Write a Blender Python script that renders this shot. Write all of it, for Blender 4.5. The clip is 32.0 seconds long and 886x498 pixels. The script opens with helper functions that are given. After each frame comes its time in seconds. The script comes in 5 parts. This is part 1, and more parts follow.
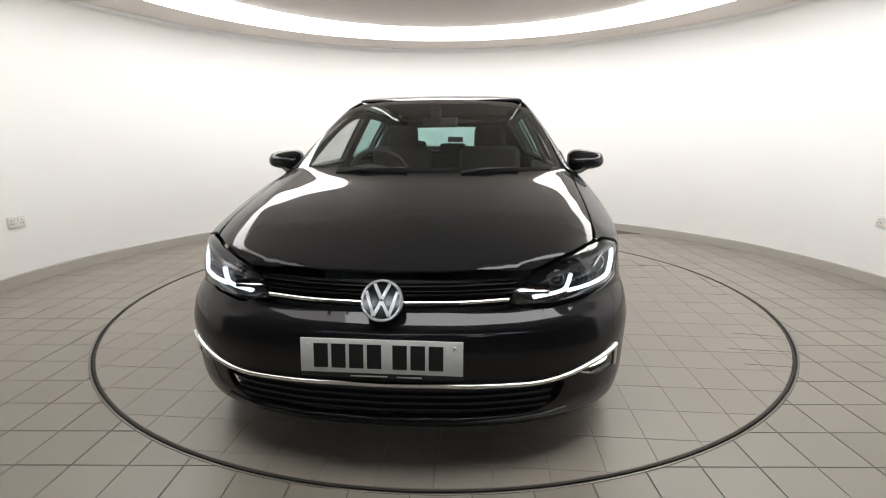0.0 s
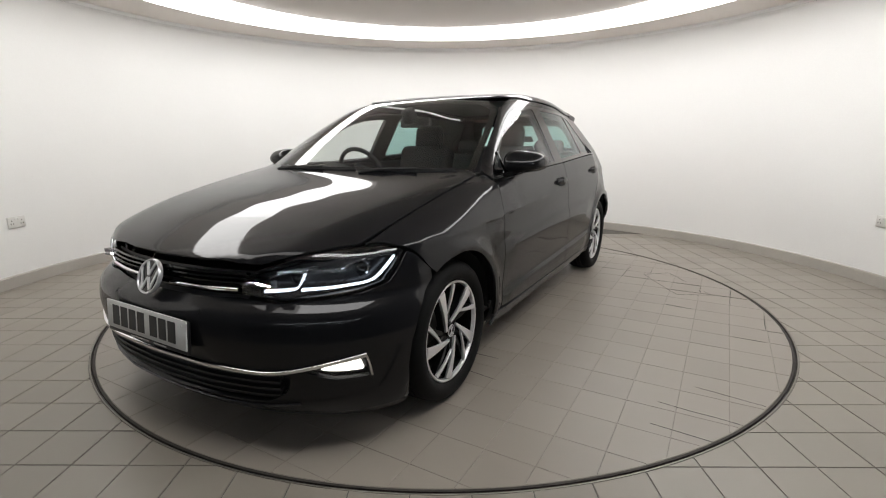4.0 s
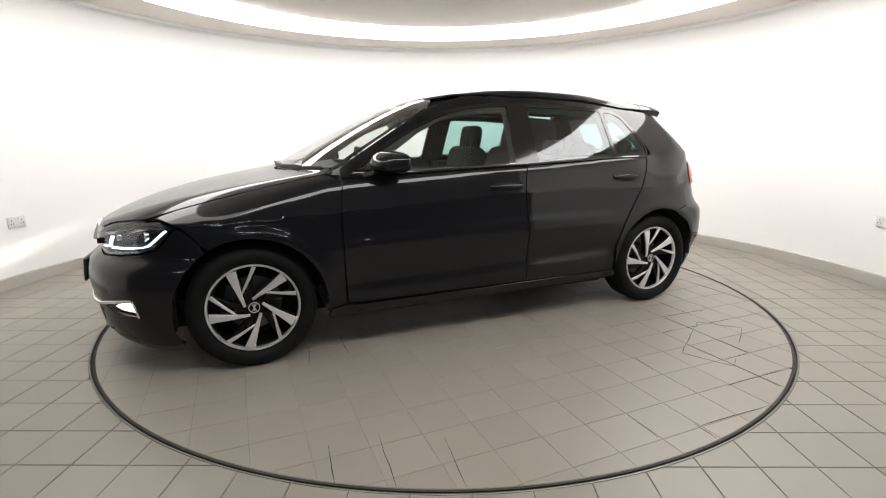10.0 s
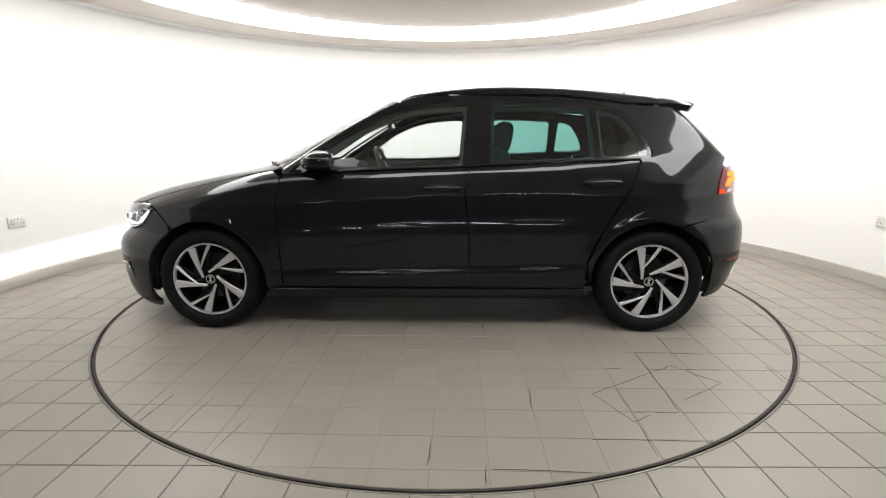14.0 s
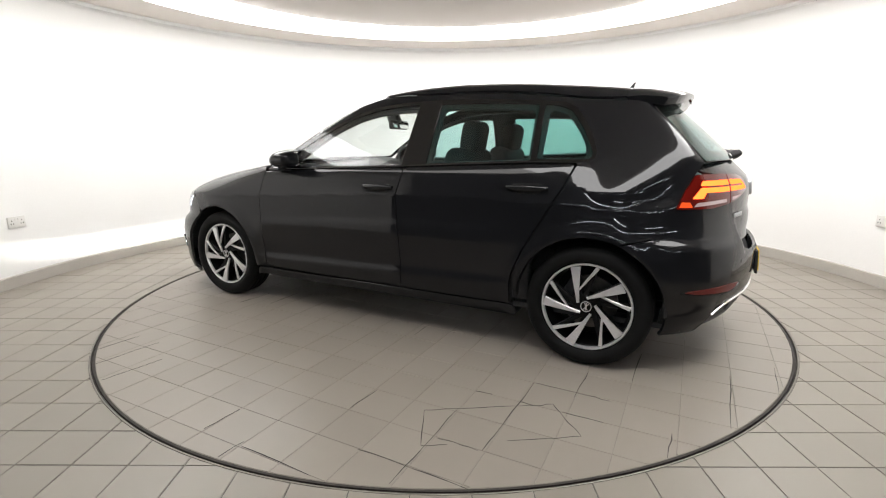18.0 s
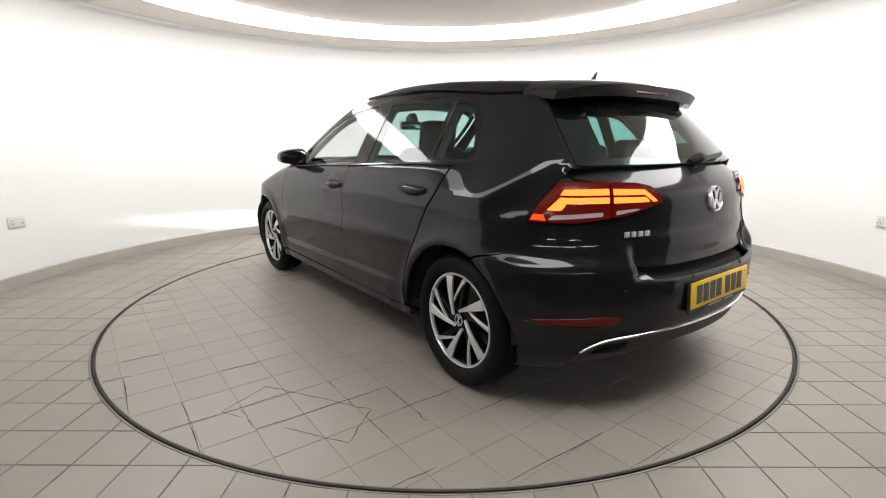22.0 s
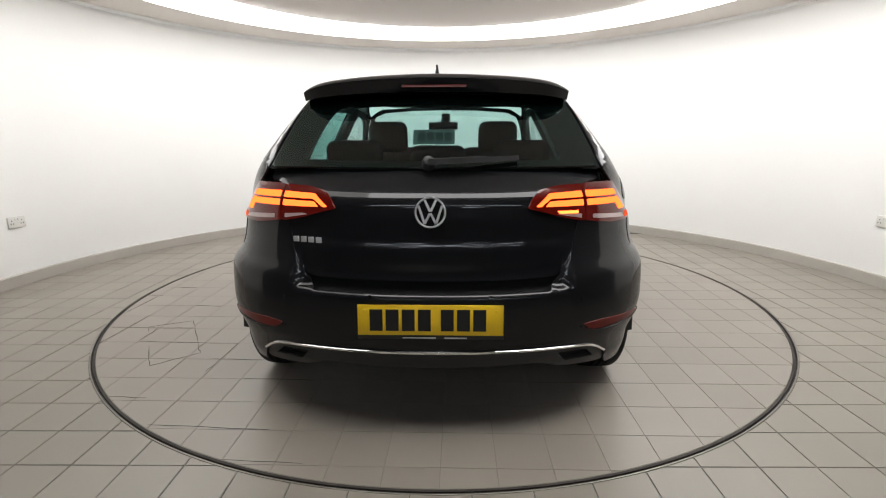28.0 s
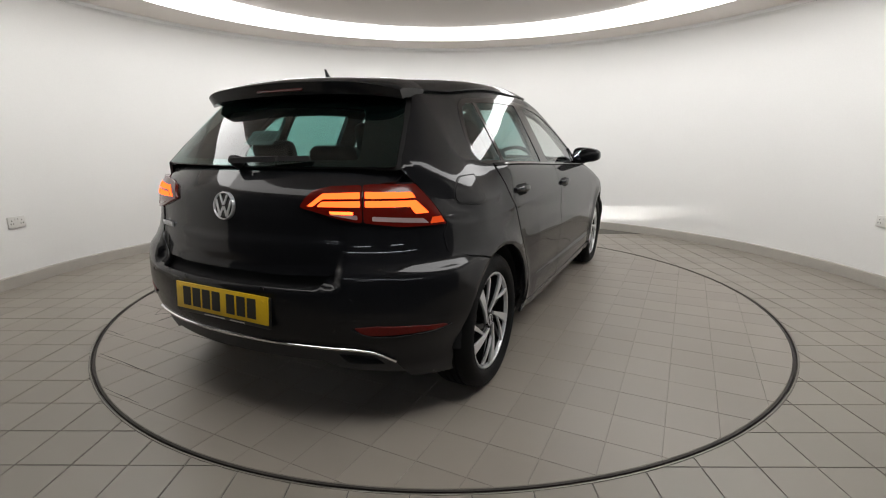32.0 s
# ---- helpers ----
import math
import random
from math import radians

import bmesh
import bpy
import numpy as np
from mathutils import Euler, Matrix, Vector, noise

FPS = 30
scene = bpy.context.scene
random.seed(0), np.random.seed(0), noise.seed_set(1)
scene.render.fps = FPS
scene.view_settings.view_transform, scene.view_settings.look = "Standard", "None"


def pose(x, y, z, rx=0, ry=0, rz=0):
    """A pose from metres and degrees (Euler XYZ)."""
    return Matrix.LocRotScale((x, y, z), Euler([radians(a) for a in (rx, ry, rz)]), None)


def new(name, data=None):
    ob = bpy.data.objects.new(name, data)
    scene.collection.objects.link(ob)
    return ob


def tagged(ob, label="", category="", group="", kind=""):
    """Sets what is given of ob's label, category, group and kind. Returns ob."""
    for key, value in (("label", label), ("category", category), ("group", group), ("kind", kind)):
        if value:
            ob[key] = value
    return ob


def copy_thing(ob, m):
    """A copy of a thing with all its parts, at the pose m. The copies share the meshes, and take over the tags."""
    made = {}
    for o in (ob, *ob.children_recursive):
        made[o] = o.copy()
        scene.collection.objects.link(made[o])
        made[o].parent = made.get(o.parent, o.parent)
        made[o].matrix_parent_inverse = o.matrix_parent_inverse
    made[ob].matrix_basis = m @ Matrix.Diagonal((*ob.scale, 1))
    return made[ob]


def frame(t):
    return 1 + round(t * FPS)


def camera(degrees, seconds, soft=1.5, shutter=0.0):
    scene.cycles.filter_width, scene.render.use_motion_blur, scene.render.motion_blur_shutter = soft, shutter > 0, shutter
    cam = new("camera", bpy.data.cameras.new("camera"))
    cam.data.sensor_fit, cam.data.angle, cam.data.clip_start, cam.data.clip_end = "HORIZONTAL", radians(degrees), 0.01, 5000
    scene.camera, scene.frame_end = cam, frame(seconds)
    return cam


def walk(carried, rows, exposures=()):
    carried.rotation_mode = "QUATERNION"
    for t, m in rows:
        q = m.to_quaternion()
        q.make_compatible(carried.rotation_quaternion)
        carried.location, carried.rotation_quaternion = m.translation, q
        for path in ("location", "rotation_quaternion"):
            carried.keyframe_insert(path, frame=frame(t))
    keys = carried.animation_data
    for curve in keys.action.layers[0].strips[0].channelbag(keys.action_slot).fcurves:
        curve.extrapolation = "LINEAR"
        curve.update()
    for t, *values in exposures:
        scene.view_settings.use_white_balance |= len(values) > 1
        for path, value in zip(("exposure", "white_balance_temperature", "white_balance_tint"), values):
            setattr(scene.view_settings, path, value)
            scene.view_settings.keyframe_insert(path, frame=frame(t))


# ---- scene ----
# the camera stands in the open front of the round room and does not move
AIM = pose(0.0, -3.6326, 1.1303, 90 - 12.5923, 0, 0.0517) @ pose(0, 0, 0, 0, 0, -0.1697)
cam = camera(85.0608, 32.0, soft=1.1)
walk(cam, [(0, AIM), (32, AIM)], exposures=[(0, -0.02), (3, -0.27), (6, -0.16), (9, 0.19), (13, 0.36), (17, 0.38), (21, 0.38), (23, 0.12), (24, -0.02), (25, -0.22), (28, 0.05), (30, -0.22), (32, -0.45)])

# no daylight: the round room is lit by the luminous ring in its ceiling
world = bpy.data.worlds.new("world")
scene.world = world
world.use_nodes = True
world.node_tree.nodes["Background"].inputs[0].default_value = (0.5, 0.5, 0.5, 1)
world.node_tree.nodes["Background"].inputs[1].default_value = 0.0
RING_LIGHT = 8.8
TUBE_LIGHT = 40.0

# ---- materials ----


def nodes_of(name):
    m = bpy.data.materials.new(name)
    m.use_nodes = True
    return m, m.node_tree, m.node_tree.nodes["Principled BSDF"]


def plain(name, color, rough=0.5, metal=0.0, coat=0.0, vary=0.0, scale=8.0, bump=0.0, fine=120.0, emit=0.0, emit_color=None, spec=0.5):
    """A surface with two scales of variation in its colour, a fine relief and, for lamps, its own light."""
    m, t, b = nodes_of(name)
    b.inputs["Base Color"].default_value = (*color, 1)
    b.inputs["Roughness"].default_value = rough
    b.inputs["Metallic"].default_value = metal
    b.inputs["Coat Weight"].default_value = coat
    b.inputs["Coat Roughness"].default_value = 0.02
    b.inputs["Specular IOR Level"].default_value = spec
    if emit:
        b.inputs["Emission Color"].default_value = (*(emit_color or color), 1)
        b.inputs["Emission Strength"].default_value = emit
    if vary or bump:
        co = t.nodes.new("ShaderNodeTexCoord")
        big = t.nodes.new("ShaderNodeTexNoise")
        big.inputs["Scale"].default_value = scale
        big.inputs["Detail"].default_value = 5
        small = t.nodes.new("ShaderNodeTexNoise")
        small.inputs["Scale"].default_value = fine
        small.inputs["Detail"].default_value = 3
        t.links.new(co.outputs["Object"], big.inputs["Vector"])
        t.links.new(co.outputs["Object"], small.inputs["Vector"])
        if vary:
            add = t.nodes.new("ShaderNodeMath")
            add.operation = "ADD"
            t.links.new(big.outputs["Fac"], add.inputs[0])
            t.links.new(small.outputs["Fac"], add.inputs[1])
            rng = t.nodes.new("ShaderNodeMapRange")
            rng.inputs["From Min"].default_value = 0.6
            rng.inputs["From Max"].default_value = 1.4
            rng.inputs["To Min"].default_value = 1 - vary
            rng.inputs["To Max"].default_value = 1 + vary
            t.links.new(add.outputs[0], rng.inputs["Value"])
            mul = t.nodes.new("ShaderNodeVectorMath")
            mul.operation = "SCALE"
            mul.inputs[0].default_value = color
            t.links.new(rng.outputs[0], mul.inputs["Scale"])
            t.links.new(mul.outputs[0], b.inputs["Base Color"])
        if bump:
            bp = t.nodes.new("ShaderNodeBump")
            bp.inputs["Strength"].default_value = bump
            bp.inputs["Distance"].default_value = 0.002
            t.links.new(small.outputs["Fac"], bp.inputs["Height"])
            t.links.new(bp.outputs[0], b.inputs["Normal"])
    return m


def glow(name, color, strength):
    m = bpy.data.materials.new(name)
    m.use_nodes = True
    t = m.node_tree
    t.nodes.remove(t.nodes["Principled BSDF"])
    e = t.nodes.new("ShaderNodeEmission")
    e.inputs[0].default_value = (*color, 1)
    e.inputs[1].default_value = strength
    t.links.new(e.outputs[0], t.nodes["Material Output"].inputs[0])
    return m


def pane(name, tint, gloss=0.075):
    """Thin sheet glass: what lies behind shows through its tint, and the sheet mirrors by its Fresnel gloss."""
    m = bpy.data.materials.new(name)
    m.use_nodes = True
    t = m.node_tree
    t.nodes.remove(t.nodes["Principled BSDF"])
    clear = t.nodes.new("ShaderNodeBsdfTransparent")
    clear.inputs[0].default_value = (*tint, 1)
    sheen = t.nodes.new("ShaderNodeBsdfGlossy")
    sheen.inputs["Roughness"].default_value = 0.0
    lw = t.nodes.new("ShaderNodeLayerWeight")
    lw.inputs["Blend"].default_value = 0.5
    power = t.nodes.new("ShaderNodeMath")
    power.operation = "POWER"
    power.inputs[1].default_value = 5.0
    t.links.new(lw.outputs["Facing"], power.inputs[0])
    gain = t.nodes.new("ShaderNodeMath")
    gain.operation = "MULTIPLY_ADD"
    gain.inputs[1].default_value = 0.92
    gain.inputs[2].default_value = gloss
    t.links.new(power.outputs[0], gain.inputs[0])
    mix = t.nodes.new("ShaderNodeMixShader")
    t.links.new(gain.outputs[0], mix.inputs[0])
    t.links.new(clear.outputs[0], mix.inputs[1])
    t.links.new(sheen.outputs[0], mix.inputs[2])
    t.links.new(mix.outputs[0], t.nodes["Material Output"].inputs[0])
    return m


def tile_material(name, color):
    """Glazed stoneware floor tile: each tile a little different, faint clouds, fine speckle, worn sheen."""
    m, t, b = nodes_of(name)
    co = t.nodes.new("ShaderNodeNewGeometry")
    inf = t.nodes.new("ShaderNodeObjectInfo")
    n1 = t.nodes.new("ShaderNodeTexNoise")
    n1.inputs["Scale"].default_value = 3.0
    n1.inputs["Detail"].default_value = 6
    n2 = t.nodes.new("ShaderNodeTexNoise")
    n2.inputs["Scale"].default_value = 260
    t.links.new(co.outputs["Position"], n1.inputs["Vector"])
    tc = t.nodes.new("ShaderNodeTexCoord")
    t.links.new(tc.outputs["Object"], n2.inputs["Vector"])
    a = t.nodes.new("ShaderNodeMath")
    a.operation = "MULTIPLY_ADD"
    a.inputs[1].default_value = 0.10
    a.inputs[2].default_value = 0.89
    t.links.new(inf.outputs["Random"], a.inputs[0])
    c = t.nodes.new("ShaderNodeMath")
    c.operation = "MULTIPLY_ADD"
    c.inputs[1].default_value = 0.16
    t.links.new(n1.outputs["Fac"], c.inputs[0])
    t.links.new(a.outputs[0], c.inputs[2])
    d = t.nodes.new("ShaderNodeMath")
    d.operation = "MULTIPLY_ADD"
    d.inputs[1].default_value = 0.07
    t.links.new(n2.outputs["Fac"], d.inputs[0])
    t.links.new(c.outputs[0], d.inputs[2])
    mul = t.nodes.new("ShaderNodeVectorMath")
    mul.operation = "SCALE"
    mul.inputs[0].default_value = color
    t.links.new(d.outputs[0], mul.inputs["Scale"])
    t.links.new(mul.outputs[0], b.inputs["Base Color"])
    r = t.nodes.new("ShaderNodeMapRange")
    r.inputs["To Min"].default_value = 0.28
    r.inputs["To Max"].default_value = 0.5
    t.links.new(n1.outputs["Fac"], r.inputs["Value"])
    t.links.new(r.outputs[0], b.inputs["Roughness"])
    bp = t.nodes.new("ShaderNodeBump")
    bp.inputs["Strength"].default_value = 0.12
    bp.inputs["Distance"].default_value = 0.001
    t.links.new(n2.outputs["Fac"], bp.inputs["Height"])
    t.links.new(bp.outputs[0], b.inputs["Normal"])
    return m


M_WALL = plain("white_paint", (0.81, 0.805, 0.785), 0.55, vary=0.02, scale=1.5, bump=0.12, fine=90)
M_CEIL = plain("ceiling_paint", (0.80, 0.745, 0.70), 0.7, vary=0.02, scale=1.2, bump=0.05)
M_TRIM = plain("glossy_white_trim", (0.88, 0.88, 0.87), 0.25, coat=0.5)
M_BASE = plain("greige_skirting_paint", (0.40, 0.375, 0.335), 0.45, vary=0.06, scale=5, bump=0.1)
M_TILE = tile_material("stoneware_tile", (0.205, 0.184, 0.155))
M_TABLETILE = tile_material("worn_turntable_tile", (0.215, 0.190, 0.163))
M_GROUT = plain("dark_grout", (0.10, 0.092, 0.08), 0.85, vary=0.2, scale=30)
M_GROUTFINE = plain("dusty_filled_joint", (0.180, 0.161, 0.136), 0.8, vary=0.3, scale=4)
M_CRACK = plain("dark_open_joint", (0.030, 0.027, 0.025), 0.9, vary=0.3, scale=40)
M_RIM = plain("brushed_steel_edge", (0.20, 0.185, 0.165), 0.45, metal=1.0, vary=0.12, scale=20)
M_GROOVE = plain("rusty_groove", (0.030, 0.024, 0.020), 0.8, vary=0.5, scale=14)
M_RINGLAMP = glow("luminous_ceiling_ring", (1.0, 0.985, 0.975), RING_LIGHT)
# ring output lowered on the left only to darken the left wall
M_RINGSOFT = glow("slightly_dimmed_ring", (1.0, 0.98, 0.96), RING_LIGHT * 0.8)
M_RINGWEAK = glow("strongly_dimmed_ring", (1.0, 0.97, 0.94), RING_LIGHT * 0.4)
M_SOCKET = plain("white_socket_plastic", (0.66, 0.65, 0.62), 0.35)
M_DARKWALL = plain("workshop_wall_paint", (0.07, 0.07, 0.073), 0.8, vary=0.1, scale=2)
M_CONCRETE = plain("workshop_concrete", (0.06, 0.059, 0.058), 0.7, vary=0.2, scale=3)
M_TUBE = glow("fluorescent_tube", (0.86, 0.93, 1.0), TUBE_LIGHT)

M_PAINT = plain("dark_grey_car_paint", (0.0058, 0.0060, 0.0070), 0.45, coat=0.66, vary=0.12, scale=900, fine=2500, spec=0.04)
M_BLACK = plain("black_textured_plastic", (0.012, 0.012, 0.012), 0.5, vary=0.15, scale=60, bump=0.15, fine=600)
M_GLOSSBLACK = plain("gloss_black_plastic", (0.005, 0.005, 0.005), 0.08)
M_RUBBER = plain("tyre_rubber", (0.0045, 0.0045, 0.0045), 0.68, vary=0.25, scale=25, bump=0.3, fine=300, spec=0.15)
M_CHROME = plain("chrome", (0.82, 0.82, 0.83), 0.07, metal=1.0)
M_EMBLEM = plain("silver_emblem", (0.62, 0.62, 0.63), 0.18, metal=0.55)
M_ALLOY = plain("machined_alloy", (0.70, 0.70, 0.71), 0.30, metal=0.7, vary=0.05, scale=60)
M_DARKALLOY = plain("black_painted_alloy", (0.004, 0.004, 0.004), 0.35, spec=0.15)
M_DISC = plain("brake_disc_steel", (0.12, 0.115, 0.11), 0.4, metal=1.0, vary=0.15, scale=40)
M_LINER = plain("wheel_arch_felt", (0.006, 0.006, 0.006), 0.95, vary=0.2, scale=40)
M_CLOTH = plain("dark_grey_seat_cloth", (0.022, 0.022, 0.024), 0.9, vary=0.2, scale=40, bump=0.4, fine=700)
M_INTERIOR = plain("dark_grey_cabin_plastic", (0.030, 0.030, 0.031), 0.6, vary=0.1, scale=30, bump=0.15, fine=500)
M_HEADLINER = plain("grey_headliner_cloth", (0.07, 0.068, 0.066), 0.95, vary=0.05, scale=20)
M_GLASS = pane("clear_tinted_glass", (0.88, 0.92, 0.91))
M_PRIVACY = pane("green_privacy_glass", (0.40, 0.64, 0.61))
M_LENS = pane("clear_lamp_lens", (0.93, 0.94, 0.95))
M_REDLENS = plain("red_lamp_lens", (0.06, 0.003, 0.002), 0.14, coat=0.5, spec=0.3, emit=0.028, emit_color=(1.0, 0.05, 0.02))
M_REFLECTOR = plain("red_reflector", (0.13, 0.006, 0.004), 0.3, coat=0.15, vary=0.3, scale=200, spec=0.2)
M_BRAKE = plain("dark_red_brake_lens", (0.045, 0.006, 0.005), 0.2, spec=0.2)
M_CLEARREAR = plain("pale_lamp_segment", (0.40, 0.30, 0.30), 0.12, coat=1.0)
M_TAILGLOW = glow("lit_tail_light", (1.0, 0.11, 0.018), 4.2)
M_FOGGLOW = glow("lit_rear_fog_light", (1.0, 0.07, 0.012), 12.0)
M_DRL = glow("lit_daytime_running_light", (0.78, 0.89, 1.0), 3.4)
M_DRLSOFT = glow("lit_inner_light_guide", (0.82, 0.90, 1.0), 2.2)
M_FOGFRONT = glow("lit_front_fog_light", (1.0, 0.95, 0.86), 3.5)
M_BEAM = glow("dipped_beam_emitter", (1.0, 0.97, 0.92), 55000.0)
M_TAILDIM = glow("dim_tail_light", (1.0, 0.10, 0.02), 0.9)
M_SILVER = plain("silvered_lamp_bowl", (0.62, 0.62, 0.64), 0.2, metal=1.0)
M_LAMPGREY = plain("smoked_lamp_housing", (0.05, 0.05, 0.055), 0.25, metal=0.6)
M_PLATEW = plain("white_reflective_plate", (0.62, 0.62, 0.60), 0.4, vary=0.03, scale=60)
M_PLATEY = plain("yellow_reflective_plate", (0.66, 0.42, 0.012), 0.4, vary=0.03, scale=60)
M_PLATEINK = plain("black_plate_lettering", (0.008, 0.008, 0.008), 0.4)
M_CARD = plain("grey_sticker_film", (0.10, 0.105, 0.105), 0.6)
M_MIRROR = plain("mirror_glass", (0.85, 0.86, 0.86), 0.02, metal=1.0)

# ---- mesh helpers ----


def mesh_from(name, verts, faces, mat, smooth=False, normals=None):
    me = bpy.data.meshes.new(name)
    me.from_pydata([tuple(v) for v in verts], [], faces)
    me.materials.append(mat)
    if smooth:
        me.polygons.foreach_set("use_smooth", [True] * len(me.polygons))
    me.update()
    if normals is not None:
        me.normals_split_custom_set_from_vertices([tuple(n) for n in normals])
    return me


def under(ob, parent):
    ob.parent = parent
    return ob


def part(name, bm, mat, parent=None, label="", smooth=True, sharp=40):
    """Links a bmesh as one mesh object under a thing or a part."""
    me = bpy.data.meshes.new(name)
    bmesh.ops.recalc_face_normals(bm, faces=bm.faces)
    if smooth:
        for f in bm.faces:
            f.smooth = True
        for e in bm.edges:
            if len(e.link_faces) == 2 and e.calc_face_angle(0) > radians(sharp):
                e.smooth = False
    bm.to_mesh(me)
    bm.free()
    me.materials.append(mat)
    ob = new(name, me)
    if parent:
        ob.parent = parent
    if label:
        tagged(ob, label)
    return ob


def box(bm, x0, x1, y0, y1, z0, z1, bevel=0.0, m=None, seg=2):
    r = bmesh.ops.create_cube(bm, size=1, matrix=Matrix.LocRotScale(((x0 + x1) / 2, (y0 + y1) / 2, (z0 + z1) / 2), None, (x1 - x0, y1 - y0, z1 - z0)))
    vs = r["verts"]
    if bevel:
        es = list({e for v in vs for e in v.link_edges})
        r = bmesh.ops.bevel(bm, geom=es, offset=bevel, segments=seg, affect="EDGES", profile=0.5)
        vs = r["verts"] if r["verts"] else vs
        vs = list({v for f in r["faces"] for v in f.verts} | {v for v in vs if v.is_valid})
    if m is not None:
        bmesh.ops.transform(bm, matrix=m, verts=[v for v in vs if v.is_valid])
    return bm


def lathe(bm, profile, n=48, m=None, a0=0.0, a1=360.0, closed=False):
    """Turns (radius, height) points about the local z axis."""
    full = abs(a1 - a0) >= 359.9
    cols = []
    for i in range(n if full else n + 1):
        a = radians(a0 + (a1 - a0) * i / n)
        col = [bm.verts.new((r * math.cos(a), r * math.sin(a), h)) for r, h in profile]
        cols.append(col)
    k = len(cols)
    for i in range(k if full else k - 1):
        p, q = cols[i], cols[(i + 1) % k]
        for j in range(len(profile) - (0 if closed else 1)):
            jn = (j + 1) % len(profile)
            quad = [p[j], q[j], q[jn], p[jn]]
            if profile[j][0] < 1e-6:
                quad = [p[j], q[jn], p[jn]]
            elif profile[jn][0] < 1e-6:
                quad = [p[j], q[j], p[jn]]
            bm.faces.new(quad)
    if m is not None:
        bmesh.ops.transform(bm, matrix=m, verts=[v for c in cols for v in c])
    if any(r < 1e-6 for r, _ in profile):
        bmesh.ops.remove_doubles(bm, verts=[v for v in bm.verts if v.is_valid], dist=1e-6)
    return bm


def prism(bm, outline, z0, z1, m=None):
    """An upright slab over an outline in x, y."""
    a = [bm.verts.new((x, y, z0)) for x, y in outline]
    b = [bm.verts.new((x, y, z1)) for x, y in outline]
    n = len(a)
    bm.faces.new(b)
    bm.faces.new(a[::-1])
    for i in range(n):
        j = (i + 1) % n
        bm.faces.new((a[i], a[j], b[j], b[i]))
    if m is not None:
        bmesh.ops.transform(bm, matrix=m, verts=a + b)
    return bm


def sweep(bm, path, section, closed_section=True):
    """A bar of the given section (side, up) along a path of points; up is world z."""
    rows = []
    pts = [Vector(p) for p in path]
    for i, p in enumerate(pts):
        d = (pts[min(i + 1, len(pts) - 1)] - pts[max(i - 1, 0)]).normalized()
        side = d.cross(Vector((0, 0, 1)))
        side = side.normalized() if side.length > 1e-4 else Vector((0, 1, 0))
        up = side.cross(d)
        rows.append([bm.verts.new(p + side * a + up * b) for a, b in section])
    n = len(section)
    for r, s in zip(rows, rows[1:]):
        for j in range(n if closed_section else n - 1):
            k = (j + 1) % n
            bm.faces.new((r[j], s[j], s[k], r[k]))
    if closed_section:
        bm.faces.new(rows[0][::-1])
        bm.faces.new(rows[-1])
    return bm


def disc_section(r, n=8):
    return [(r * math.cos(2 * math.pi * i / n), r * math.sin(2 * math.pi * i / n)) for i in range(n)]


# ---- the round room ----
CENTRE = (0.0, -0.10)
ROOM = 3.43
TABLE = 2.2544
CEILING = 2.345
BEAD = 2.336
DOOR_HALF = 52.0
RING_IN, RING_OUT = 2.225, 2.785


def room_point(r, degrees, z):
    a = radians(degrees)
    return (CENTRE[0] + r * math.cos(a), CENTRE[1] + r * math.sin(a), z)


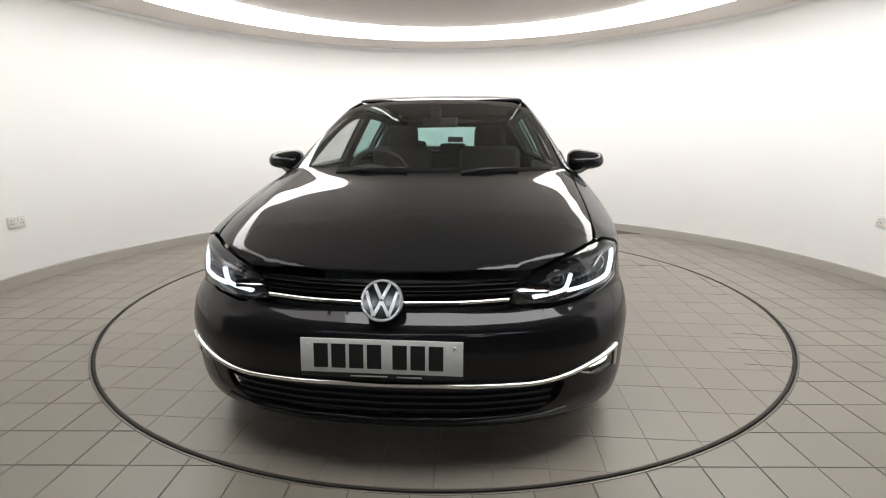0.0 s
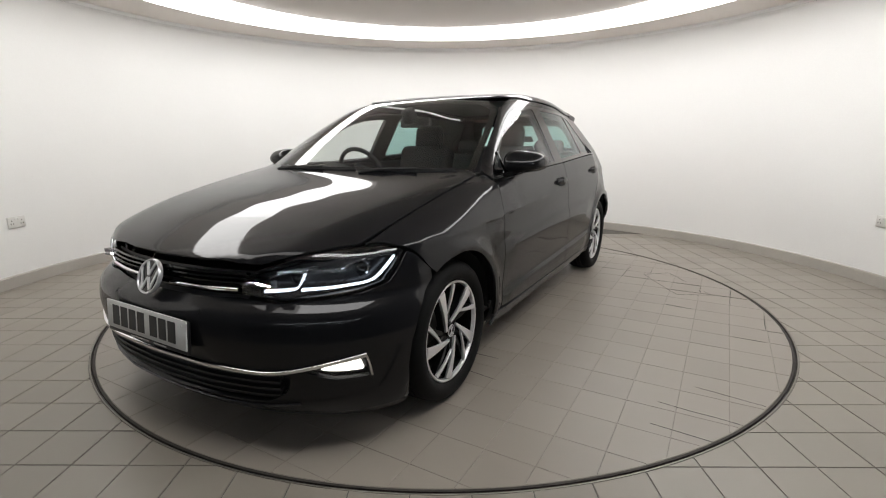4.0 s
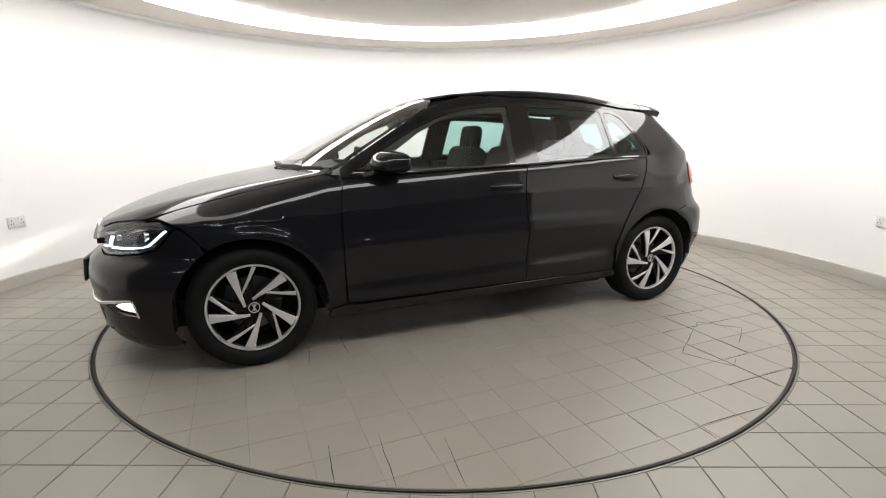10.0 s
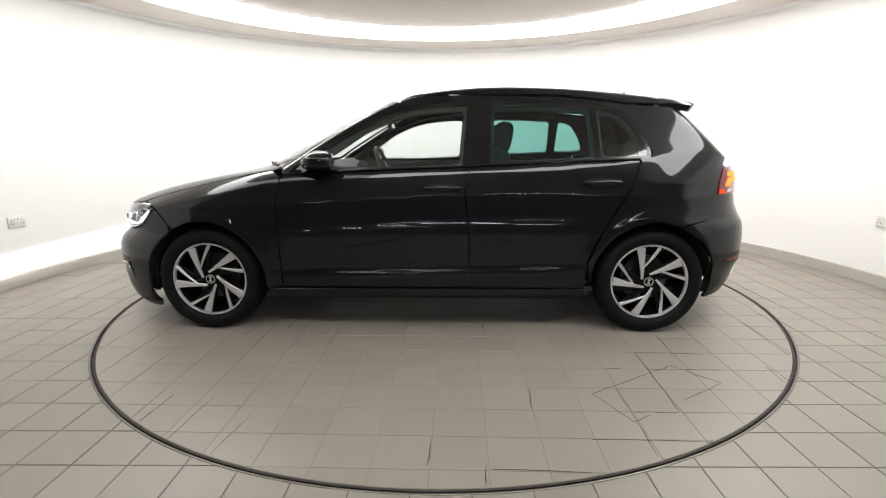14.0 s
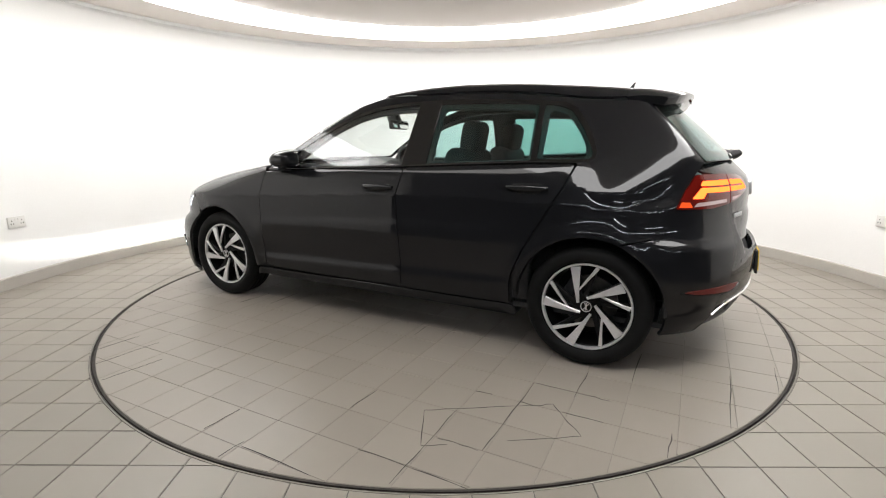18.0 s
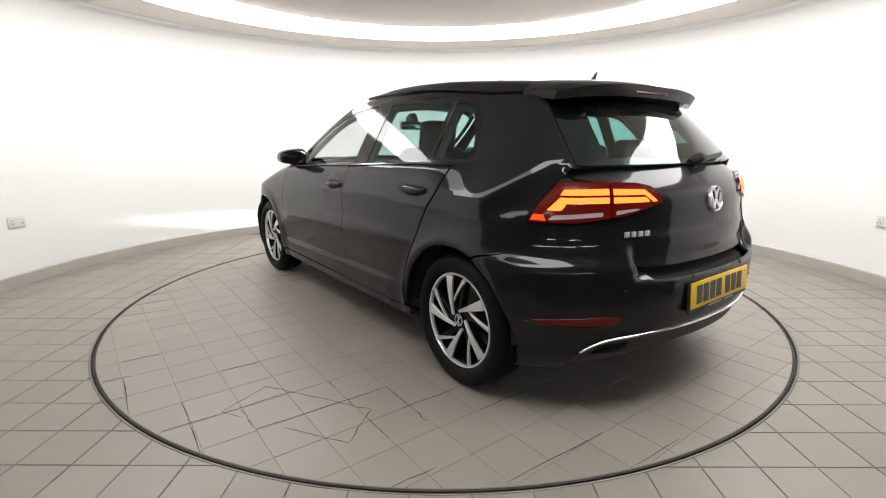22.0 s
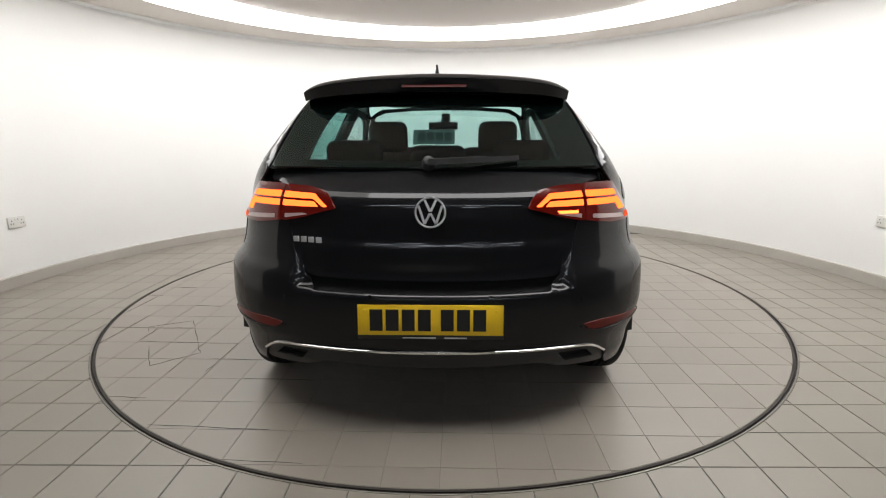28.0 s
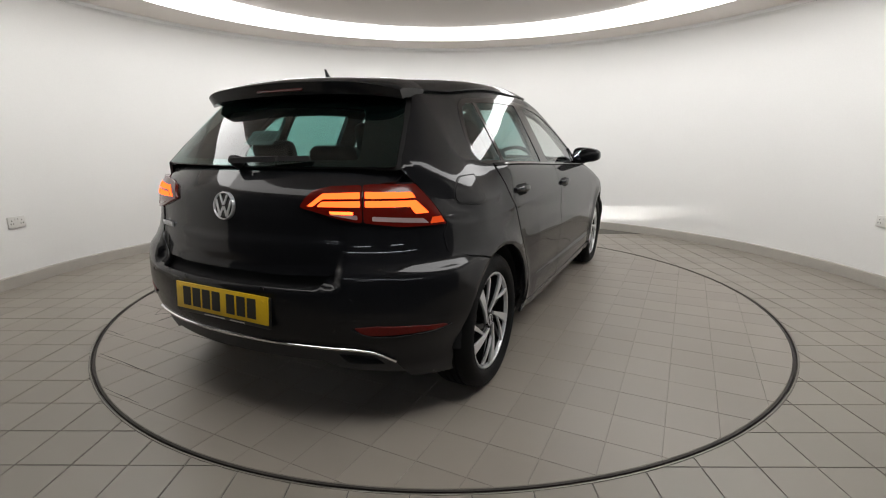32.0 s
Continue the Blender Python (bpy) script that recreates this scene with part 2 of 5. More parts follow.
def build_room():
    at = Matrix.Translation((CENTRE[0], CENTRE[1], 0))
    a0, a1 = -90 + DOOR_HALF, 270 - DOOR_HALF
    cove = [(ROOM - 0.03 * (1 - math.cos(radians(t))), 2.28 + 0.03 * math.sin(radians(t))) for t in range(0, 91, 15)]
    bm = bmesh.new()
    lathe(bm, [(ROOM, 0.0), (ROOM, 1.0)] + cove + [(ROOM - 0.03, 2.46), (3.6, 2.46), (3.6, 0.0)], 160, at, a0, a1, True)
    tagged(part("wall_round", bm, M_WALL), "smooth white painted round wall", "wall", kind="structure")
    bm = bmesh.new()
    lathe(bm, [(ROOM - 0.016, 0.0), (ROOM - 0.016, 0.088), (ROOM - 0.010, 0.095), (ROOM - 0.001, 0.095), (ROOM - 0.001, 0.0)], 160, at, a0, a1, True)
    tagged(part("baseboard", bm, M_BASE), "greige painted skirting board round the wall's foot", "baseboard", kind="structure")
    bm = bmesh.new()
    lathe(bm, [(3.395 + 0.018 * math.cos(radians(t)), BEAD - 0.026 * math.sin(radians(t))) for t in range(0, 181, 15)] + [(3.380, BEAD + 0.04), (3.410, BEAD + 0.04)], 160, at, a0, a1, True)
    tagged(part("trim", bm, M_TRIM), "thin glossy white bead where wall meets ceiling", "trim", kind="structure")
    bm = bmesh.new()
    lathe(bm, [(3.405, CEILING), (RING_OUT + 0.007, CEILING), (RING_OUT + 0.002, CEILING + 0.02), (RING_OUT + 0.002, CEILING + 0.11), (3.405, CEILING + 0.11)], 160, at, closed=True)
    tagged(part("ceiling_border", bm, M_CEIL), "flat off-white ceiling border outside the light ring", "ceiling", kind="structure")
    bm = bmesh.new()
    lathe(bm, [(0.0, CEILING + 0.012), (RING_IN - 0.007, CEILING + 0.012), (RING_IN - 0.002, CEILING + 0.03), (RING_IN - 0.002, CEILING + 0.11), (0.0, CEILING + 0.11)], 160, at)
    tagged(part("ceiling", bm, M_CEIL), "flat pale beige ceiling disc inside the light ring", "ceiling", kind="structure")
    lamp = new("ring_light")
    lamp.location = (CENTRE[0], CENTRE[1], CEILING)
    for i in range(8):
        bm = bmesh.new()
        lathe(bm, [(RING_IN, 0.010), (RING_IN + 0.004, -0.014), (RING_IN + 0.012, -0.020), (RING_OUT - 0.012, -0.020), (RING_OUT - 0.004, -0.014), (RING_OUT, 0.010), (RING_OUT, 0.06), (RING_IN, 0.06)], 20, None, 45 * i + 22.5, 45 * i + 67.5, True)
        # segments 3 and 4 are dimmed to tone down the wall's left side
        part("diffuser", bm, {3: M_RINGSOFT, 4: M_RINGWEAK}.get(i, M_RINGLAMP), lamp, "white diffuser dimmed to darken the left wall" if i == 4 else "evenly glowing white diffuser")
    tagged(lamp, "broad glowing white ring light set flush in the ceiling", "ceiling light")
    # the open front behind the camera: jambs, head and a dim workshop beyond
    for s in (-1, 1):
        a = radians(-90 + s * DOOR_HALF)
        x = CENTRE[0] + 3.52 * math.cos(a)
        y = CENTRE[1] + 3.52 * math.sin(a)
        bm = bmesh.new()
        box(bm, x - 0.02 if s < 0 else x - 0.10, x + 0.10 if s < 0 else x + 0.02, -4.0, y + 0.02, 0, 2.42)
        tagged(part("door_jamb", bm, M_DARKWALL), "dark painted side of the open front", "door frame", kind="structure")
    bm = bmesh.new()
    box(bm, -3.2, 3.2, -4.05, -1.6, 2.462, 2.57)
    tagged(part("door_head", bm, M_DARKWALL), "dark painted head of the open front", "door frame", kind="structure")
    bm = bmesh.new()
    box(bm, -4.6, 4.6, -10.2, -10.05, 0, 3.4)
    box(bm, -4.6, -4.45, -10.05, -3.9, 0, 3.4)
    box(bm, 4.45, 4.6, -10.05, -3.9, 0, 3.4)
    box(bm, -4.45, -3.2, -4.05, -3.9, 0, 3.4)
    box(bm, 3.2, 4.45, -4.05, -3.9, 0, 3.4)
    box(bm, -3.2, 3.2, -4.05, -3.9, 2.58, 3.4)
    tagged(part("wall_workshop", bm, M_DARKWALL), "dark painted walls of the workshop behind the doorway", "wall", kind="structure")
    bm = bmesh.new()
    box(bm, -4.6, 4.6, -10.2, -3.9, 2.60, 2.7)
    tagged(part("ceiling_workshop", bm, M_DARKWALL), "dark workshop ceiling", "ceiling", kind="structure")
    bm = bmesh.new()
    box(bm, -4.6, 4.6, -10.2, -1.6, -0.10, -0.012)
    tagged(part("floor_workshop", bm, M_CONCRETE), "worn grey concrete workshop floor", "floor", kind="structure")


def tube_lamp():
    lamp = new("tube_light")
    bm = bmesh.new()
    box(bm, -0.75, 0.75, -0.04, 0.04, 0.0, 0.05, 0.006)
    under(part("housing", bm, M_SOCKET), lamp)
    bm = bmesh.new()
    lathe(bm, [(0.0, -0.72), (0.013, -0.72), (0.013, 0.72), (0.0, 0.72)], 12, pose(0, 0, -0.022, 0, 90, 0))
    under(part("tube", bm, M_TUBE, None, "glowing cool white tube"), lamp)
    return tagged(lamp, "white fluorescent batten lamp on the workshop ceiling", "lamp", "workshop lamps")


def socket():
    s = new("wall_socket")
    bm = bmesh.new()
    box(bm, -0.073, 0.073, -0.006, 0.006, -0.043, 0.043, 0.004)
    under(part("plate", bm, M_SOCKET), s)
    for x in (-0.012, 0.012):
        bm = bmesh.new()
        box(bm, x - 0.006, x + 0.006, -0.010, -0.004, 0.014, 0.030, 0.001)
        under(part("switch", bm, M_SOCKET), s)
    for x in (-0.042, 0.042):
        for dx, dz in ((-0.011, -0.012), (0.011, -0.012), (0, 0.012)):
            bm = bmesh.new()
            box(bm, x + dx - 0.003, x + dx + 0.003, -0.0068, -0.0055, dz - 0.005, dz + 0.005)
            under(part("pin_hole", bm, M_GROOVE), s)
    return tagged(s, "white double wall socket with two switches", "socket", "wall sockets")


def tile_sheet(inside, cx, cy, turn, px, py, gap):
    """Square tiles on a grid, whole or cut along the circles that inside() gives: (outline, whole) pairs in the plan."""
    out = []
    n = int(4.2 / px)
    rot = Matrix.Rotation(radians(turn), 2)
    h, k2 = (px - gap) / 2, (py - gap) / 2
    for i in range(-n, n + 1):
        for j in range(-n, n + 1):
            c = rot @ Vector((cx + (i + 0.5) * px, cy + (j + 0.5) * py))
            ring = []
            for k in range(4):
                a = Vector(((-h, -k2), (h, -k2), (h, k2), (-h, k2))[k])
                b = Vector(((h, -k2), (h, k2), (-h, k2), (-h, -k2))[k])
                ring += [c + rot @ (a + (b - a) * t / 16) for t in range(16)]
            ok = [inside(p) for p in ring]
            if all(ok):
                out.append((c, None))
            elif any(ok):
                out.append((c, ring))
    return out


def cut(ring, centre, radius, outer):
    """The part of an outline inside (outer) or outside a circle."""
    c = Vector(centre)
    keep = [((p - c).length <= radius) == outer for p in ring]
    if all(keep):
        return ring
    n = len(ring)
    k = next((i for i in range(n) if keep[i] and not keep[i - 1]), None)
    if k is None:
        return []
    run = []
    for i in range(n):
        q = (k + i) % n
        if keep[q]:
            run.append(ring[q])
        else:
            break
    a = math.atan2(*(run[-1] - c).yx)
    b = math.atan2(*(run[0] - c).yx)
    d = (b - a + math.pi) % (2 * math.pi) - math.pi
    arc = [c + Vector((math.cos(a + d * t / 10), math.sin(a + d * t / 10))) * radius for t in range(0, 11)]
    return run + arc


def tile_mesh(outline, c, name, mat):
    bm = bmesh.new()
    pts = [p - c for p in outline]
    slim = [p for i, p in enumerate(pts) if (pts[i - 1] - p).length > 0.004]
    if len(slim) < 3:
        return None
    t = 0.0015
    mid = sum(slim, Vector((0, 0))) / len(slim)
    top = [p + (mid - p).normalized() * t for p in slim]
    lo = [bm.verts.new((*p, -0.004)) for p in slim]
    e = [bm.verts.new((*p, -0.0012)) for p in slim]
    hi = [bm.verts.new((*p, 0.0)) for p in top]
    n = len(slim)
    bm.faces.new(hi)
    for i in range(n):
        j = (i + 1) % n
        bm.faces.new((lo[i], lo[j], e[j], e[i]))
        bm.faces.new((e[i], e[j], hi[j], hi[i]))
    bmesh.ops.recalc_face_normals(bm, faces=bm.faces)
    me = bpy.data.meshes.new(name)
    bm.to_mesh(me)
    bm.free()
    me.materials.append(mat)
    return me


def lay_tiles(parent, tests, inside, cx, cy, turn, px, py, gap, mat):
    h, k = (px - gap) / 2, (py - gap) / 2
    rot = Matrix.Rotation(radians(turn), 2)
    whole = tile_mesh([rot @ Vector(p) for p in ((-h, -k), (h, -k), (h, k), (-h, k))], Vector((0, 0)), "tile", mat)
    for c, ring in tile_sheet(inside, cx, cy, turn, px, py, gap):
        me = whole
        if ring:
            for centre, radius, outer in tests:
                ring = cut(ring, centre, radius, outer)
                if not ring:
                    break
            if not ring:
                continue
            me = tile_mesh(ring, c, "cut_tile", mat)
            if me is None:
                continue
        ob = new("tile", me)
        ob.location = (c.x, c.y, random.uniform(-0.0004, 0.0004))
        ob.parent = parent


def build_floor():
    bm = bmesh.new()
    lathe(bm, [(TABLE + 0.012, -0.0032), (3.62, -0.0032), (3.62, -0.15), (TABLE + 0.012, -0.15)], 128, closed=True)
    floor = tagged(part("floor", bm, M_GROUT), "beige square stoneware floor tiles with dark joints", "floor", kind="structure")
    bm = bmesh.new()
    lathe(bm, [(TABLE + 0.005, -0.02), (TABLE + 0.005, 0.0005), (TABLE + 0.006, 0.001), (TABLE + 0.010, 0.001), (TABLE + 0.0115, 0.0), (TABLE + 0.0115, -0.02)], 200, closed=True)
    tagged(part("trim", bm, M_RIM), "steel edging round the turntable pit", "trim", kind="structure")
    bm = bmesh.new()
    lathe(bm, [(TABLE - 0.03, -0.022), (TABLE + 0.03, -0.022), (TABLE + 0.03, -0.16), (TABLE - 0.03, -0.16)], 128, closed=True)
    tagged(part("pit_groove", bm, M_GROOVE), "dark rusty gap between turntable and floor", "floor gap", kind="structure")
    return floor


def build_turntable():
    table = new("turntable")
    tagged(table, "round tiled car turntable flush with the floor", "turntable")
    bm = bmesh.new()
    lathe(bm, [(0.0, -0.0016), (TABLE - 0.016, -0.0016), (TABLE - 0.016, -0.02), (0.0, -0.02)], 128)
    under(part("deck", bm, M_GROUTFINE), table)
    bm = bmesh.new()
    lathe(bm, [(TABLE - 0.015, -0.02), (TABLE - 0.015, -0.0008), (TABLE - 0.005, -0.0008), (TABLE - 0.004, -0.02)], 200, closed=True)
    under(part("edge_band", bm, M_GROOVE, None, "dark rusted steel edge band"), table)
    return table


# ---- the car's outer form: an implicit solid, x forward, y to its left, z up ----
def tab(pts, s):
    """A smooth curve through (u, v) pairs, softened over s metres."""
    u = np.array([p[0] for p in pts], float)
    v = np.array([p[1] for p in pts], float)
    k = np.argsort(u)
    u, v = u[k], v[k]
    d = 0.004
    g = np.arange(u[0] - 3 * s - 0.2, u[-1] + 3 * s + 0.2, d)
    w = np.interp(g, u, v)
    w = np.where(g < u[0], v[0] + (g - u[0]) * (v[1] - v[0]) / (u[1] - u[0]), w)
    w = np.where(g > u[-1], v[-1] + (g - u[-1]) * (v[-1] - v[-2]) / (u[-1] - u[-2]), w)
    n = max(1, int(3 * s / d))
    ker = np.exp(-0.5 * (np.arange(-n, n + 1) * d / s) ** 2)
    w = np.convolve(np.pad(w, n, mode="edge"), ker / ker.sum(), "valid")
    return lambda q: np.interp(q, g, w)


def smax(a, b, k):
    return 0.5 * (a + b + np.sqrt((a - b) ** 2 + k * k)) - 0.25 * k


WIDTH = tab([(2.3, 0.85), (1.75, 0.885), (1.3, 0.896), (0.7, 0.897), (0, 0.9), (-0.7, 0.9), (-1.3, 0.895), (-1.7, 0.885), (-2.2, 0.84)], 0.12)
SECTION = tab([(0.1, -0.07), (0.2, -0.045), (0.28, -0.022), (0.36, -0.008), (0.5, 0), (0.66, -0.002), (0.78, -0.006), (0.86, -0.014), (0.92, -0.032), (0.965, -0.064), (1.0, -0.104), (1.06, -0.18)], 0.02)
DOOR_SECTION = tab([(0.1, -0.07), (0.2, -0.045), (0.28, -0.022), (0.36, -0.008), (0.5, 0), (0.66, -0.001), (0.8, -0.004), (1.1, -0.008)], 0.02)
BELT = tab([(0.9, 0.945), (0.55, 0.957), (0.2, 0.972), (-0.26, 0.988), (-0.6, 1.005), (-1.0, 1.020), (-1.3, 1.028), (-1.8, 1.03)], 0.08)
HAUNCH = tab([(0.1, -0.07), (0.28, -0.022), (0.5, 0), (0.62, -0.003), (0.72, -0.014), (0.82, -0.040), (0.9, -0.075), (0.96, -0.104), (1.02, -0.136), (1.1, -0.18)], 0.03)
CREASE = tab([(1.5, 0.74), (0.85, 0.777), (0.5, 0.792), (0.2, 0.813), (-0.2, 0.832), (-0.8, 0.835), (-1.1, 0.825), (-1.6, 0.80)], 0.1)
HOOD = tab([(2.25, 0.615), (2.09, 0.694), (1.98, 0.745), (1.8, 0.808), (1.6, 0.862), (1.4, 0.903), (1.2, 0.937), (1.0, 0.968), (0.8, 0.985), (0.5, 1.0), (-1.2, 1.045), (-1.75, 1.05), (-2.0, 1.03), (-2.3, 0.98)], 0.05)
SLOPE = tab([(2.1, 0.08), (1.6, 0.11), (1.3, 0.14), (0.5, 0.15)], 0.05)
FOLD = tab([(2.1, 0.455), (2.0, 0.485), (1.9, 0.525), (1.7, 0.59), (1.225, 0.672), (0.98, 0.716), (0.7, 0.735), (-2.2, 0.75)], 0.06)
NOSE = tab([(0.08, 1.97), (0.13, 2.03), (0.16, 2.062), (0.2, 2.087), (0.25, 2.107), (0.35, 2.12), (0.44, 2.134), (0.48, 2.134), (0.525, 2.130), (0.543, 2.121), (0.555, 2.111), (0.597, 2.057), (0.62, 2.075), (0.66, 2.082), (0.70, 2.072), (0.74, 2.046), (0.85, 1.966)], 0.011)
NOSE_PLAN = tab([(-0.1, 0), (0, 0), (0.25, 0.015), (0.45, 0.06), (0.6, 0.128), (0.7, 0.2), (0.78, 0.29), (0.84, 0.40), (0.88, 0.52), (0.95, 0.9)], 0.04)
TAIL = tab([(0.08, -1.85), (0.14, -1.93), (0.2, -2.0), (0.28, -2.05), (0.4, -2.076), (0.5, -2.08), (0.588, -2.078), (0.598, -2.074), (0.612, -2.032), (0.66, -2.022), (0.70, -2.028), (0.755, -2.027), (0.777, -2.018), (0.86, -2.019), (0.905, -2.014), (0.925, -2.008), (0.947, -1.994), (0.975, -1.966), (1.0, -1.940), (1.035, -1.904), (1.08, -1.857)], 0.008)
CORNER = tab([(0.08, -1.85), (0.14, -1.93), (0.2, -2.0), (0.28, -2.05), (0.4, -2.076), (0.5, -2.08), (0.575, -2.077), (0.64, -2.068), (0.69, -2.052), (0.74, -2.032), (0.80, -2.021), (0.86, -2.019), (0.905, -2.014), (0.925, -2.008), (0.947, -1.994), (0.975, -1.966), (1.0, -1.940), (1.035, -1.904), (1.08, -1.857)], 0.012)
TAIL_PLAN = tab([(-0.1, 0), (0, 0), (0.08, 0.003), (0.15, 0.009), (0.25, 0.025), (0.35, 0.048), (0.45, 0.080), (0.5, 0.099), (0.55, 0.121), (0.6, 0.146), (0.65, 0.176), (0.7, 0.214), (0.74, 0.254), (0.77, 0.292), (0.8, 0.342), (0.82, 0.385), (0.86, 0.51), (0.92, 0.8)], 0.035)
SHOULDER = tab([(0.9, 0.752), (0.7, 0.768), (0, 0.793), (-0.6, 0.796), (-1.0, 0.790), (-1.3, 0.783), (-1.5, 0.778), (-1.63, 0.763), (-1.75, 0.722), (-2.0, 0.59)], 0.07)
ROOF = tab([(0.6, 1.275), (0.3, 1.362), (0.1, 1.405), (-0.1, 1.431), (-0.3, 1.446), (-0.5, 1.449), (-0.85, 1.438), (-1.2, 1.411), (-1.5, 1.384), (-1.7, 1.362), (-2.0, 1.325)], 0.07)
SCREEN = tab([(0.9, 1.22), (0.98, 1.085), (1.1, 0.87), (1.2, 0.675), (1.3, 0.465), (1.38, 0.28), (1.45, 0.10)], 0.03)
BACKLIGHT = tab([(0.9, -2.07), (1.04, -1.919), (1.07, -1.888), (1.12, -1.837), (1.2, -1.752), (1.3, -1.641), (1.4, -1.525)], 0.012)


def ease(u):
    u = np.clip(u, 0, 1)
    return u * u * (3 - 2 * u)


def tail_form(x, y, z):
    a = np.abs(y)
    square = 0.03 * np.clip((0.92 - z) / 0.25, 0, 1) + 0.04 / (1 + np.exp((z - 0.668) / 0.011)) * ease((z - 0.30) / 0.2)
    w = np.clip((a - 0.475) / 0.06, 0, 1)
    w = w * w * (3 - 2 * w)
    return TAIL(z) * (1 - w) + CORNER(z) * w + TAIL_PLAN(a - square + 0.025 * np.clip((z - 0.93) / 0.1, 0, 1)) - x


def glass_form(x, y, z):
    return BACKLIGHT(z) + 0.34 * y * y - x


def lower(x, y, z):
    a = np.abs(y)
    c = z - CREASE(x)
    ridge = np.where(c > 0, np.exp(-np.maximum(c, 0) / 0.02), np.exp(np.minimum(c, 0) / 0.005))
    between = np.clip((1.0 - np.abs(x)) / 0.25, 0, 1)
    step = 1 / (1 + np.exp(-(c + 0.155) / 0.011))
    low = 1 / (1 + np.exp(-(z - 0.388 + 0.03 * x) / 0.010))
    t = c / (BELT(x) - CREASE(x))
    v = ease((x - 0.95) / 0.4)
    sec = (DOOR_SECTION(z) - 0.023 * (t + np.sqrt(t * t + 0.004)) - 0.085 * (t - 1 + np.sqrt((t - 1) ** 2 + 0.0006)) * (1 - ease((-0.9 - x) / 0.3))) * (1 - v) + SECTION(z) * v
    side = WIDTH(x) + sec + 0.003 * ridge - between * (0.012 * step - 0.012 + 0.018 * low * np.clip((0.60 - z) / 0.2, 0, 1))
    w = np.clip((-1.08 - x) / 0.36, 0, 1)
    side = side + w * w * (3 - 2 * w) * (HAUNCH(z) - sec) - np.maximum(0.783 - SHOULDER(x), 0) * np.where(x < -1.2, ease((z - 0.55) / 0.5), 0) - 0.022 * ease((-1.40 - x) / 0.2) * ease((z - 0.79) / 0.08)
    for hub in (1.3185, -1.3185):
        d = np.hypot(x - hub, z - 0.305)
        side = side + 0.014 * np.exp(-((d - 0.385) / 0.045) ** 2)
    h = a - FOLD(x)
    h = 0.5 * (h + np.sqrt(h * h + 0.0004))
    top = HOOD(x) - 0.03 * y * y - (SLOPE(x) * h + 1.1 * h * h) * np.clip((x + 1.0) / 1.5, 0, 1)
    f = smax(a - side, z - top, 0.03)
    f = smax(f, x - (NOSE(z) - NOSE_PLAN(a - 0.035 * np.clip((0.66 - z) / 0.2, 0, 1))), 0.008)
    f = smax(f, tail_form(x, y, z), 0.015)
    return smax(f, 0.11 - z, 0.03)


def upper(x, y, z):
    a = np.abs(y)
    h = np.maximum(z, 0.96 - 0.07 * ease((-1.05 - x) / 0.3)) - 1.0
    side = a - (SHOULDER(x) - (0.53 + 0.17 * ease((-0.7 - x) / 0.9)) * h + 0.12 * h * (0.36 - h))
    f = smax(side, z - (ROOF(x) - 0.035 * y * y), 0.035)
    f = smax(f, x - (SCREEN(z) - 0.12 * y * y - 0.42 * a ** 3), 0.016)
    f = smax(f, np.maximum(glass_form(x, y, z), -1.917 - 0.08 * y * y + 0.9 * y ** 4 - x), 0.03)
    return np.maximum(f, 0.7 - z)


def shell(x, y, z):
    return -smax(-lower(x, y, z), -upper(x, y, z), 0.045)


def cast(o, d, f, reach=2.4, n=160):
    """Where rays first enter the solid f: points, outward normals, and which rays do."""
    s = np.linspace(0, reach, n)
    hit = np.full(len(o), -1)
    chunk = max(1, 60000 // n)
    for i in range(0, len(o), chunk):
        p = o[i:i + chunk, None, :] + d[i:i + chunk, None, :] * s[None, :, None]
        neg = f(p[..., 0].ravel(), p[..., 1].ravel(), p[..., 2].ravel()).reshape(p.shape[:2]) < 0
        hit[i:i + chunk] = np.where(neg.any(1), neg.argmax(1), -1)
    a = s[np.maximum(hit - 1, 0)]
    b = s[np.maximum(hit, 0)]
    for _ in range(22):
        m = (a + b) / 2
        p = o + d * m[:, None]
        inside = f(p[:, 0], p[:, 1], p[:, 2]) < 0
        b = np.where(inside, m, b)
        a = np.where(inside, a, m)
    p = o + d * a[:, None]
    e = 0.004
    g = np.stack([f(*(p + e * np.eye(3)[k]).T) - f(*(p - e * np.eye(3)[k]).T) for k in range(3)], 1)
    return p, g / np.maximum(np.linalg.norm(g, axis=1), 1e-9)[:, None], hit > 0


import mathutils


def project(kind, a, b):
    """Rays onto the car: S from its left side (x, z); T from above (x, y); F and B round its nose and tail (angle, z); X and Y from straight ahead and behind (y, z)."""
    n = len(a)
    o = np.zeros((n, 3))
    d = np.zeros((n, 3))
    if kind == "S":
        o[:, 0], o[:, 1], o[:, 2] = a, 1.25, b
        d[:, 1] = -1
    elif kind == "T":
        o[:, 0], o[:, 1], o[:, 2] = a, b, 1.9
        d[:, 2] = -1
    elif kind in "FB":
        s = 1 if kind == "F" else -1
        o[:, 0], o[:, 1], o[:, 2] = s * (1.0 + 1.6 * np.cos(a)), 1.6 * np.sin(a), b
        d[:, 0], d[:, 1] = -s * np.cos(a), -np.sin(a)
    else:
        s = 1 if kind == "X" else -1
        o[:, 0], o[:, 1], o[:, 2] = s * 2.4, a, b
        d[:, 0] = -s
    return o, d


def spot(kind, a, b, f=shell, reach=2.4):
    """One point of the car's form and its normal."""
    o, d = project(kind, np.array([float(a)]), np.array([float(b)]))
    p, n, h = cast(o, d, f, reach, 300)
    return Vector(p[0]), Vector(n[0])


